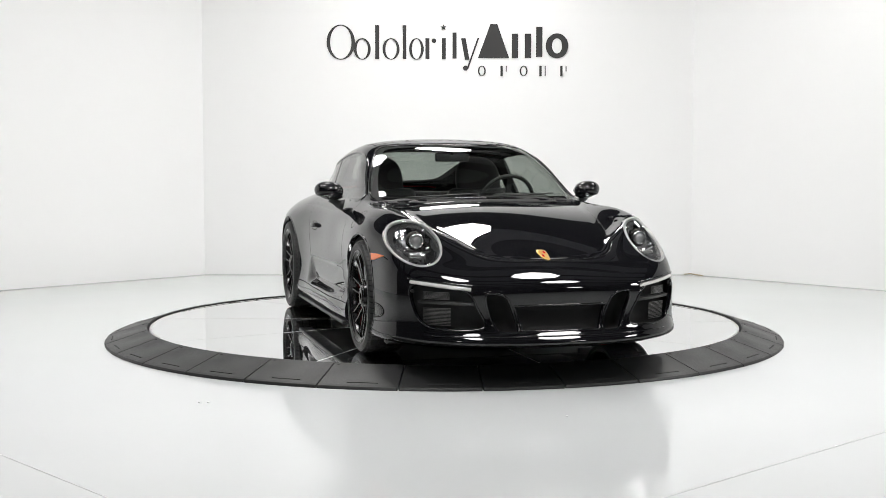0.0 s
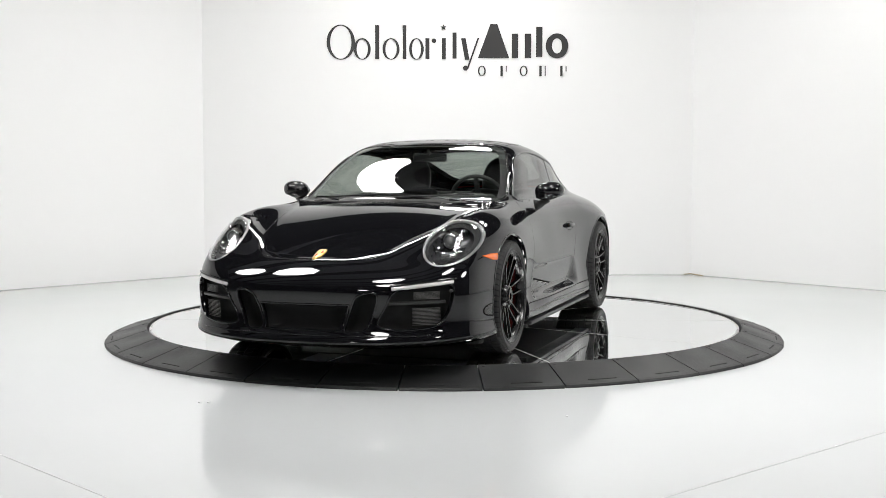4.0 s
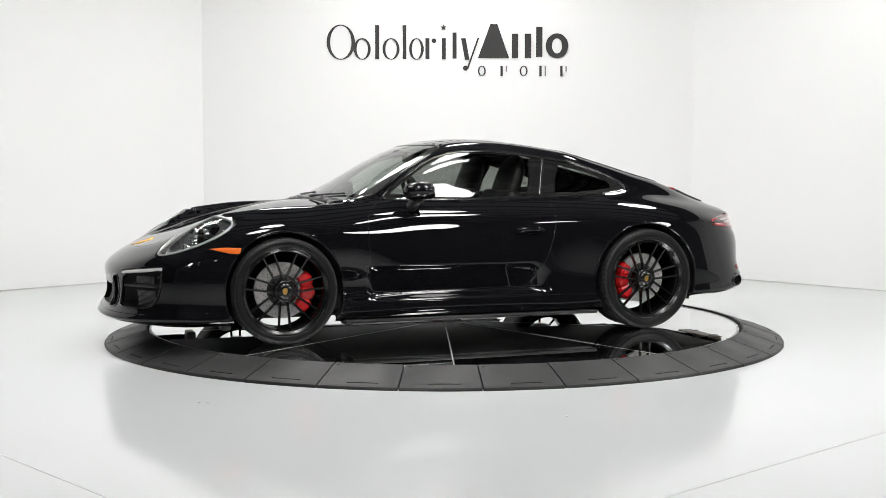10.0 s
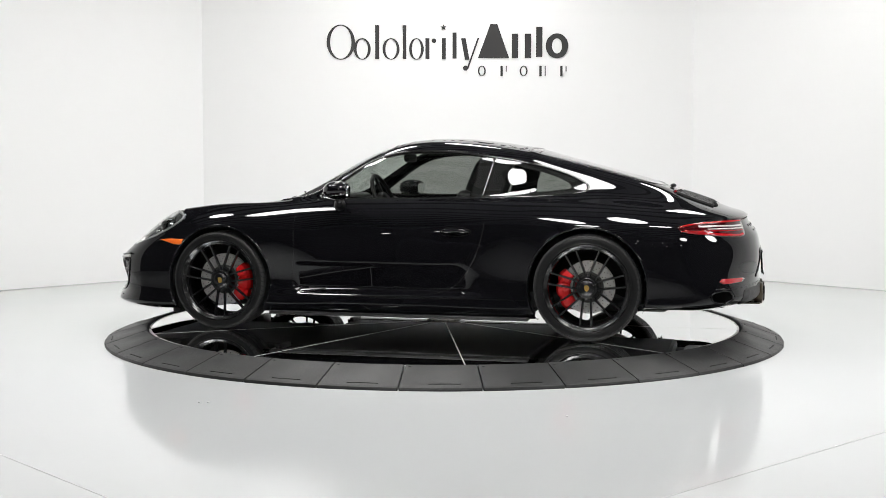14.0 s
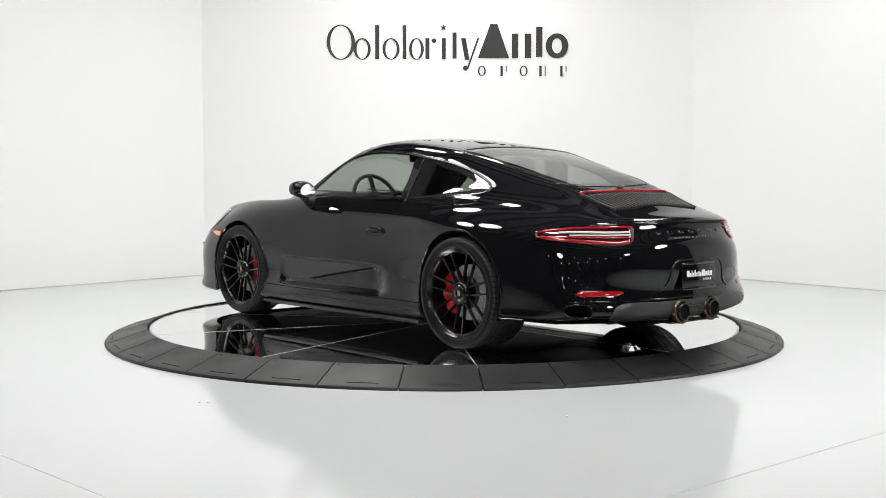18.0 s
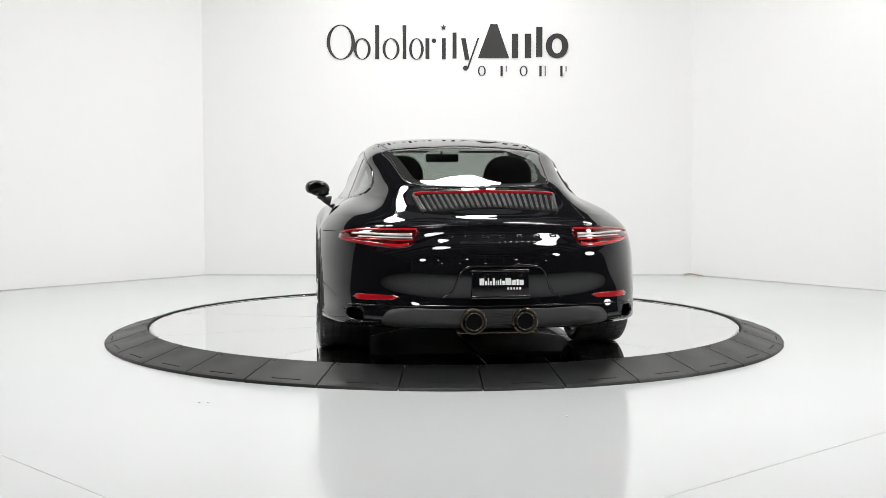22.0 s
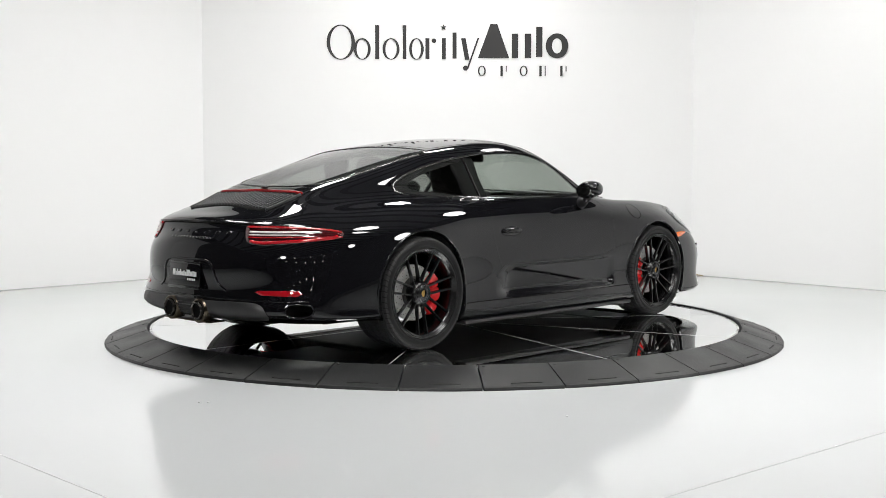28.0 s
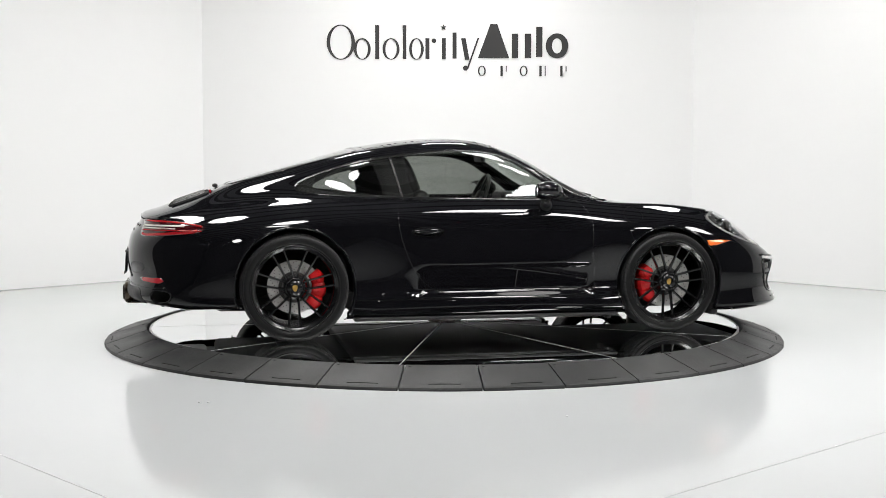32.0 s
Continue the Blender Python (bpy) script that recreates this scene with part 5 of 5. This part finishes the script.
# front openings
def recess(b, outline, depth, view="front", lip=.0):
    rows = []
    for e in (lip, -depth):
        rows.append([b.verts.new(on_body(view, p, q)[0] + Vector((e if view == "front" else -e, 0, 0))) for p, q in outline])
    n = len(outline)
    for i in range(n):
        b.faces.new((rows[0][i], rows[0][(i + 1) % n], rows[1][(i + 1) % n], rows[1][i]))
    c = [b.verts.new(on_body(view, p, q)[0] + Vector((-depth if view == "front" else depth, 0, 0))) for p, q in scaled(outline, .5)]
    for i in range(n):
        b.faces.new((rows[1][i], rows[1][(i + 1) % n], c[(i + 1) % n], c[i]))
    b.faces.new(c)
    return b


OUTER = [tuple(p) for p in IN_OUTER]
MID = [tuple(p) for p in IN_MID]
pair("outer_intake", lambda b: recess(b, OUTER, .085), M_LINER, car, "matt black side air intake")
pair("inner_duct", lambda b: recess(b, MID, .10), M_LINER, car, "matt black duct")
CEN2 = [(y, z) for y, z in IN_CENTRE]
cen_out = []
for (y0, z0), (y1, z1) in zip(CEN2, CEN2[1:] + CEN2[:1]):
    cen_out += [(y0 + (y1 - y0) * k / 14, z0 + (z1 - z0) * k / 14) for k in range(14)]
grille = single("centre_grille", lambda b: recess(b, cen_out, .03), M_GRILLE, car, "flat matt black centre grille")
single("grille_lip", lambda b: ribbon(b, "front", cen_out, .010, .003, True, .02), M_PAINT, grille)
pair("intake_lip", lambda b: ribbon(b, "front", OUTER, .010, .005, True, .02), M_PAINT)
pair("duct_lip", lambda b: ribbon(b, "front", MID, .010, .004, True, .02), M_PAINT)
for z0, z1 in ((.395, .448), (.262, .352)):
    for k in range(int((z1 - z0) / .0068)):
        z = z0 + k * .0068
        pair("radiator_fin", lambda b: ribbon(b, "front", [(y, z) for y in np.linspace(.585 if z > .36 else .575, .705, 6)], .0036, .001, False, .002, off=-.026), M_FIN)
pair("intake_blade", lambda b: ribbon(b, "front", [(y, .370 + (y - .45) * .03) for y in np.linspace(.45, .725, 12)], .014, .0, False, .02, off=-.012), M_SATIN, car, "black blade across the intake")
pair("light_strip", lambda b: ribbon(b, "front", [(y, .452 + (y - .49) * .115) for y in np.linspace(.475, .745, 26)], .018, .012, False, .006), M_CLEARLENS, car, "slim pale daytime light strip")
pair("light_strip_hood", lambda b: ribbon(b, "front", [(y, .466 + (y - .49) * .115) for y in np.linspace(.465, .752, 26)], .012, .014, False, .006), M_PAINT)
pair("parking_sensor", lambda b: patch(b, "front", [(.742 + .008 * math.cos(a), .435 + .008 * math.sin(a)) for a in np.linspace(0, math.tau, 16, endpoint=False)], .002, 3, .004), M_SATIN)
single("splitter_edge", lambda b: ribbon(b, "front", [(y, .208) for y in np.linspace(-.66, .66, 70)], .008, .004, False, .01), M_PAINT)
pair("side_marker", lambda b: patch(b, "side", straight([(1.487, .606), (1.497, .574), (1.512, .570), (1.56, .573), (1.672, .602), (1.58, .609)]), .003, 5, .006, dome=.002), M_AMBER, car, "amber side marker lamp")
single("hood_crest", lambda b: patch(b, "front", curve_through([(.013, .628), (-.011, .632), (-.035, .628), (-.035, .607), (-.025, .594), (-.011, .588), (.003, .594), (.013, .607)], 32, True).tolist(), .004, 4, .006, dome=.002), M_GOLD, PANELS[("hood", 0)], "gold shield badge")
for p in ((-.001, .618), (-.021, .604)):
    single("crest_field", lambda b: patch(b, "front", [(p[0] + .006 * math.cos(a), p[1] + .006 * math.sin(a)) for a in np.linspace(0, math.tau, 12, endpoint=False)], .0065, 3, .002), M_RED, PANELS[("hood", 0)])


# door handles and mirrors
def ball(b, c, r, n=20, m=12, power=1.0):
    """An ellipsoid, squared off where power is under 1."""
    def f(v):
        return math.copysign(abs(v) ** power, v)
    rows = []
    for j in range(1, m):
        t = math.pi * j / m
        rows.append([b.verts.new((c[0] + r[0] * f(math.sin(t)) * f(math.cos(math.tau * i / n)), c[1] + r[1] * f(math.sin(t)) * f(math.sin(math.tau * i / n)), c[2] + r[2] * f(math.cos(t)))) for i in range(n)])
    top, bot = b.verts.new((c[0], c[1], c[2] + r[2])), b.verts.new((c[0], c[1], c[2] - r[2]))
    for p, q in zip(rows, rows[1:]):
        for i in range(n):
            b.faces.new((p[i], p[(i + 1) % n], q[(i + 1) % n], q[i]))
    for i in range(n):
        b.faces.new((top, rows[0][i], rows[0][(i + 1) % n]))
        b.faces.new((bot, rows[-1][(i + 1) % n], rows[-1][i]))
    return b


hc = on_body("side", -.388, .681)[0]
pair("handle_recess", lambda b: patch(b, "side", [(-.388 + .104 * math.cos(a), .680 + .031 * math.sin(a)) for a in np.linspace(0, math.tau, 40, endpoint=False)], .001, 5, .002, dish=.004), M_GAP, DOORS)
pair("door_handle", lambda b: ball(b, (hc.x, hc.y + .014, hc.z + .004), (.088, .016, .017), 28, 12, .85), M_PAINT, DOORS, "glossy black door handle")


def mirror_shell(b):
    ball(b, (.40, .893, .930), (.098, .090, .060), 32, 20, .92)
    for v in b.verts:
        # flat glass side to the rear, tapered nose
        v.co.x = max(v.co.x, .330)
        k = (v.co.y - .79) / .20
        v.co.z += .012 * k
        v.co.x -= .035 * max(0, k)
        if v.co.z < .90:
            v.co.y -= .015
    return b


MIR = pair("door_mirror", mirror_shell, M_PAINT, DOORS, "glossy black door mirror on a short foot")
pair("mirror_foot", lambda b: tube(b, [(.40, .80, .842), (.395, .835, .850), (.385, .855, .866), (.375, .875, .885)], [.040, .026, .022, .03], 14), M_SATIN, DOORS, "black mirror foot")


def mirror_glass(b):
    vs = [b.verts.new((.3285 - .035 * max(0, (.890 + .070 * math.cos(a) - .79) / .20), .890 + .070 * math.cos(a), .930 + .042 * math.sin(a))) for a in np.linspace(0, math.tau, 32, endpoint=False)]
    b.faces.new(vs)
    r = bmesh.ops.extrude_face_region(b, geom=b.faces[:])
    for v in r["geom"]:
        if isinstance(v, bmesh.types.BMVert):
            v.co.x -= .004
    return b


pair("mirror_glass", mirror_glass, M_CHROME, DOORS, "mirror glass", smooth=False)

# tail lamps
TL = curve_through([(-.672, .719), (-.75, .737), (-.93, .753), (-1.08, .757), (-1.19, .759), (-1.214, .748), (-1.218, .705), (-1.205, .667), (-1.145, .652), (-1.035, .655), (-.836, .672), (-.73, .684), (-.685, .692)], 110, True).tolist()
TAIL = pair("tail_lamp", lambda b: patch(b, "corner", TL, .003, 9, .01, dome=.005), M_DKRED, car, "long dark red tail lamp with bright strips")
pair("red_strip", lambda b: ribbon(b, "corner", curve_through([(-.684, .720), (-.76, .732), (-.93, .745), (-1.08, .750), (-1.205, .751)], 40).tolist(), .011, .004, False, .004, off=.006), M_REDLENS, TAIL, "bright red light strip")
pair("white_strip", lambda b: ribbon(b, "corner", [(a, .722 + (a + 1.185) * -.006) for a in np.linspace(-.80, -1.190, 26)], .011, .004, False, .004, off=.008), M_CLEARLENS, TAIL, "pale reversing light strip")
pair("white_strip", lambda b: ribbon(b, "corner", [(a, .706 + (a + 1.185) * -.008) for a in np.linspace(-.86, -1.195, 26)], .008, .004, False, .004, off=.008), M_CLEARLENS, TAIL, "pale reversing light strip")
pair("red_strip", lambda b: ribbon(b, "corner", [(a, .692 + (a + 1.19) * .004) for a in np.linspace(-.68, -1.200, 26)], .007, .004, False, .004, off=.007), M_REDLENS, TAIL, "bright red light strip")
pair("red_strip", lambda b: ribbon(b, "corner", curve_through([(-.705, .697), (-.735, .690), (-.84, .680), (-1.03, .667), (-1.14, .664), (-1.19, .672)], 40).tolist(), .017, .004, False, .004, off=.005), M_REDLENS, TAIL, "bright red light strip")
REFL = straight([(.738, .405), (.756, .388), (.740, .374), (.56, .378), (.522, .394), (.545, .403)])
RB = PANELS[("rear_bumper", 0)]
pair("rear_reflector", lambda b: patch(b, "rear", REFL, .003, 5, .008, dome=.0005), M_REDLENS, car, "red bumper reflector")
DIFF = curve_through([(.612, .255), (.604, .295), (.570, .326), (.25, .334), (0, .335), (-.25, .334), (-.570, .326), (-.604, .295), (-.612, .255), (-.55, .238), (-.3, .231), (0, .229), (.3, .231), (.55, .238)], 120, True).tolist()
single("diffuser", lambda b: patch(b, "rear", DIFF, .005, 8, .012), M_DIFFUSER, car, "dark grey lower diffuser panel")
for k in range(6):
    single("diffuser_slat", lambda b: ribbon(b, "rear", [(y, .238 + k * .0145) for y in np.linspace(-.075, .075, 8)], .006, .006, False, .003, off=.004), M_SATIN)
pair("corner_vent", lambda b: recess(b, VENT.tolist(), .11, "rear"), M_GAP, car, "dark bumper corner outlet")
pair("vent_lip", lambda b: ribbon(b, "rear", VENT.tolist(), .008, .004, True, .01), M_PAINT)
single("bumper_crease", lambda b: ribbon(b, "rear", [(y, .352 - .012 * abs(y) ** 2) for y in np.linspace(-.78, .78, 80)], .009, .004, False, .006), M_PAINT)
tip_x = on_body("rear", .13, .29)[0].x - .010
for s in (1, -1):
    y = s * .138
    ob = single("exhaust_tip", lambda b: lathe(b, [(.040, .30), (.041, .004), (.043, -.003), (.049, -.004), (.052, .002), (.053, .02), (.053, .30)], 40, "X", (tip_x - .016, y, .270)), M_EXH, car, "round dark exhaust tip")
    # a flat black disc closes the pipe and stands for the shade inside it
    single("pipe_shade_disc", lambda b: lathe(b, [(.0, .008), (.041, .008)], 32, "X", (tip_x - .016, y, .270)), M_GAP, ob)
    single("exhaust_shroud", lambda b: lathe(b, [(.054, .05), (.056, .0), (.064, -.003), (.070, .002), (.071, .05)], 40, "X", (tip_x - .004, y, .270)), M_BRONZE, ob, "heat-tinted shroud")
single("exhaust_plate", lambda b: box(b, tip_x + .010, tip_x + .12, -.225, .225, .204, .212, .003), M_BRONZE, car, "heat-tinted steel plate under the exhaust tips")
single("muffler", lambda b: box(b, -2.06, -1.75, -.52, .52, .200, .30, .04, seg=4), M_IRON, car, "grey steel muffler box")

# number plate with the dealer's insert, in plain bars
px = on_body("rear", 0, .52)[0].x
PM = pose(on_body("rear", 0, .465)[0].x - .009, -.004, .468, 0, 4, 0)
plate_ob = part("number_plate", box(bmesh.new(), -.006, .006, -.152, .152, -.072, .072, .004, PM), M_PAINT, car, "black dealer plate insert with white print")
for z0, z1 in ((-.079, -.062), (.064, .076)):
    part("plate_frame", box(bmesh.new(), -.010, -.002, -.155, .155, z0, z1, .003, PM), M_EDGE, plate_ob)
xs = .112
for w, h, gapw in ((.024, .036, .004), (.012, .022, .004), (.006, .036, .004), (.012, .022, .004), (.012, .036, .004), (.008, .022, .004), (.006, .026, .004), (.008, .030, .004), (.014, .022, .004), (.030, .036, .003), (.022, .026, .004), (.012, .030, .004), (.022, .026, .004)):
    part("print_bar", box(bmesh.new(), -.0076, -.005, xs - w, xs, .0 - .006, h - .006, 0, PM), M_PLATEW, plate_ob, smooth=False)
    xs -= w + gapw
for k in range(5):
    part("print_bar", box(bmesh.new(), -.0076, -.005, -.045 - k * .016, -.036 - k * .016, -.030, -.018, 0, PM), M_PLATEW, plate_ob, smooth=False)
single("plate_recess", lambda b: ribbon(b, "rear", curve_through([(.30, .392), (.245, .43), (.205, .53), (.17, .555), (-.02, .56), (-.21, .555), (-.245, .53), (-.285, .43), (-.34, .392)], 80).tolist(), .012, .006, False, .004), M_PAINT, RB)

# badges on the tail, as plain bars
for k in range(7):
    y = .270 - k * .093
    single("badge_bar", lambda b: ribbon(b, "rear", [(yy, .716) for yy in np.linspace(y, y - .036, 5)], .020, .003, False, .002), M_PAINT, RB)
for k in range(13):
    y = .20 - k * .032
    single("script_bar", lambda b: ribbon(b, "rear", [(yy, .684) for yy in np.linspace(y, y - .022, 4)], .014, .003, False, .002), M_PAINT, RB)
pair("door_decal", lambda b: ribbon(b, "side", [(x, .300) for x in np.linspace(.60, .48, 10)], .020, .0008, False, .001), M_SATIN, DOORS, "dark satin decal")

# engine lid grille, brake light strip and spoiler edge
G0, G1 = -1.735, -1.965
grille_out = curve_through([(G0, 0), (G0 + .006, .25), (G0 + .02, .405), (G0 - .06, .40), (G1, .375), (G1 - .006, 0), (G1, -.375), (G0 - .06, -.40), (G0 + .02, -.405), (G0 + .006, -.25)], 100, True).tolist()
lg = single("engine_grille", lambda b: patch(b, "top", grille_out, .002, 8, .004), M_GAP, car, "black slatted engine-lid grille")
for k in range(25):
    f = (k - 12) / 12
    single("slat", lambda b: ribbon(b, "top", [(x, f * (.388 - .03 * (G0 - x) / (G0 - G1))) for x in np.linspace(G0 - .022, G1 + .006, 9)], .013, .009, False, .003), M_SATIN, lg)
single("brake_light_strip", lambda b: ribbon(b, "top", [(G0 + .012 + .018 * (y / .4) ** 4 * 0, y) for y in np.linspace(-.40, .40, 40)], .013, .014, False, .004), M_REDLENS, car, "slim red high brake light")
pair("grille_cheek", lambda b: ribbon(b, "top", [(x, .402 - .03 * (G0 - x) / (G0 - G1)) for x in np.linspace(G0, G1, 12)], .014, .014, False, .004), M_SATIN)
single("spoiler_gap", lambda b: ribbon(b, "rear", [(y, .765 - .012 * (abs(y) / .5) ** 2) for y in np.linspace(-.60, .60, 70)], .008, .001, False, .002), M_GAP)
single("spoiler_edge", lambda b: ribbon(b, "rear", [(y, .776 - .012 * (abs(y) / .5) ** 2) for y in np.linspace(-.62, .62, 70)], .010, .007, False, .006), M_PAINT)
single("rear_wiper_nozzle", lambda b: ball(b, on_body("top", -1.685, -.0, .014)[0], (.020, .028, .014), 16, 8), M_SATIN)

# wipers
for y0, y1 in ((.50, .02), (-.02, -.46)):
    single("wiper", lambda b: tube(b, [on_body("front", y, .912 - .003 * k, .009)[0] for k, y in enumerate(np.linspace(y0, y1, 8))], .0055, 8), M_SATIN, car, "black wiper arm")
single("cowl_grille", lambda b: ribbon(b, "front", [(y, .886 - .012 * (y / .6) ** 2) for y in np.linspace(-.62, .62, 50)], .060, .003, False, .002), M_MATTE, car, "matt black cowl grille")


# ---- cabin ----
def cushion(b, x0, x1, y0, y1, z0, z1, r=.05, m=None):
    return box(b, x0, x1, y0, y1, z0, z1, r, m, 5)


def seat(y):
    base = part("seat", cushion(bmesh.new(), -.28, .22, y - .25, y + .25, .34, .50, .06), M_LEATHER, car, "black leather sports seat")
    m = pose(-.24, y, .46, 0, -20, 0)
    part("backrest", cushion(bmesh.new(), -.06, .07, -.25, .25, 0, .50, .055, m), M_LEATHER, base)
    b = bmesh.new()
    ball(b, (0, 0, 0), (.060, .17, .20), 24, 14, .75)
    for v in b.verts:
        v.co = m @ (v.co + Vector((-.005, 0, .55)))
    part("headrest", b, M_LEATHER, base)
    for s in (-1, 1):
        part("bolster", cushion(bmesh.new(), -.03, .11, s * .19 - .045, s * .19 + .045, .06, .42, .035, m), M_LEATHER, base)


for y in (.37, -.37):
    seat(y)
single("rear_seats", lambda b: cushion(cushion(b, -.95, -.55, -.55, .55, .40, .56, .06), -1.15, -.95, -.52, .52, .50, .86, .05), M_LEATHER, car, "black leather rear bench")
single("parcel_shelf", lambda b: box(b, -1.42, -1.05, -.50, .50, .84, .90, .02), M_LINER)
dash = single("dashboard", lambda b: cushion(cushion(b, .40, .86, -.68, .68, .70, .875, .06), .36, .62, .20, .54, .80, .915, .04), M_DASH, car, "dark dashboard with an instrument hood")
single("centre_console", lambda b: cushion(b, -.35, .45, -.10, .10, .36, .60, .03), M_DASH)


def steering(b):
    m = pose(.22, .37, .86, 0, -66, 0)
    lathe(b, [(.185 + .014 * math.cos(a), .014 * math.sin(a)) for a in np.linspace(0, math.tau, 10, endpoint=False)], 40, "Z", closed=True)
    for q in (0, 180, 270):
        box(b, .03, .18, -.018, .018, -.008, .008, .004, pose(0, 0, 0, 0, 0, q + 90))
    lathe(b, [(0, .02), (.06, .016), (.07, -.02), (0, -.03)], 24, "Z")
    for v in b.verts:
        v.co = m @ v.co
    return b


single("steering_wheel", steering, M_LEATHER, car, "black leather steering wheel")
single("rear_view_mirror", lambda b: tube(cushion(b, .13, .165, -.12, .12, 1.125, 1.185, .016), [(.15, 0, 1.17), (.19, 0, 1.20)], .012), M_SATIN, car, "dark inside mirror")
pair("sun_visor", lambda b: box(b, -.02, .14, .12, .44, 1.190, 1.203, .005, pose(0, 0, 0.004, 0, 0, 0)), M_LINER)
pair("door_card", lambda b: box(b, -.52, .66, .70, .755, .34, .86, .02), M_LINER)
pair("quarter_trim", lambda b: box(b, -1.25, -.56, .60, .66, .55, .90, .02), M_LINER)
pair("pillar_trim", lambda b: patch(b, "side", curve_through([(-.45, .893), (-.55, .896), (-.63, .90), (-.66, 1.0), (-.70, 1.128), (-.60, 1.142), (-.50, 1.152), (-.475, 1.02)], 60, True).tolist(), -.012, 6, .02), M_LINER, car, "black pillar trim behind the glass")


# ---- what turns: the plate and the car on it, at an even speed ----
def motions():
    rows_plate, rows_car = [], []
    for k in range(33):
        a = TURN_0 + SPIN * k
        c, s = math.cos(radians(a)), math.sin(radians(a))
        rows_plate.append((k, pose(0, 0, FLOOR, 0, 0, a)))
        rows_car.append((k, pose(c * 0.1043 + s * 0.017, s * 0.1043 - c * 0.017, 0.001, 0, 0, a + 0.2)))
    walk(plate, rows_plate)
    walk(car, rows_car)


motions()
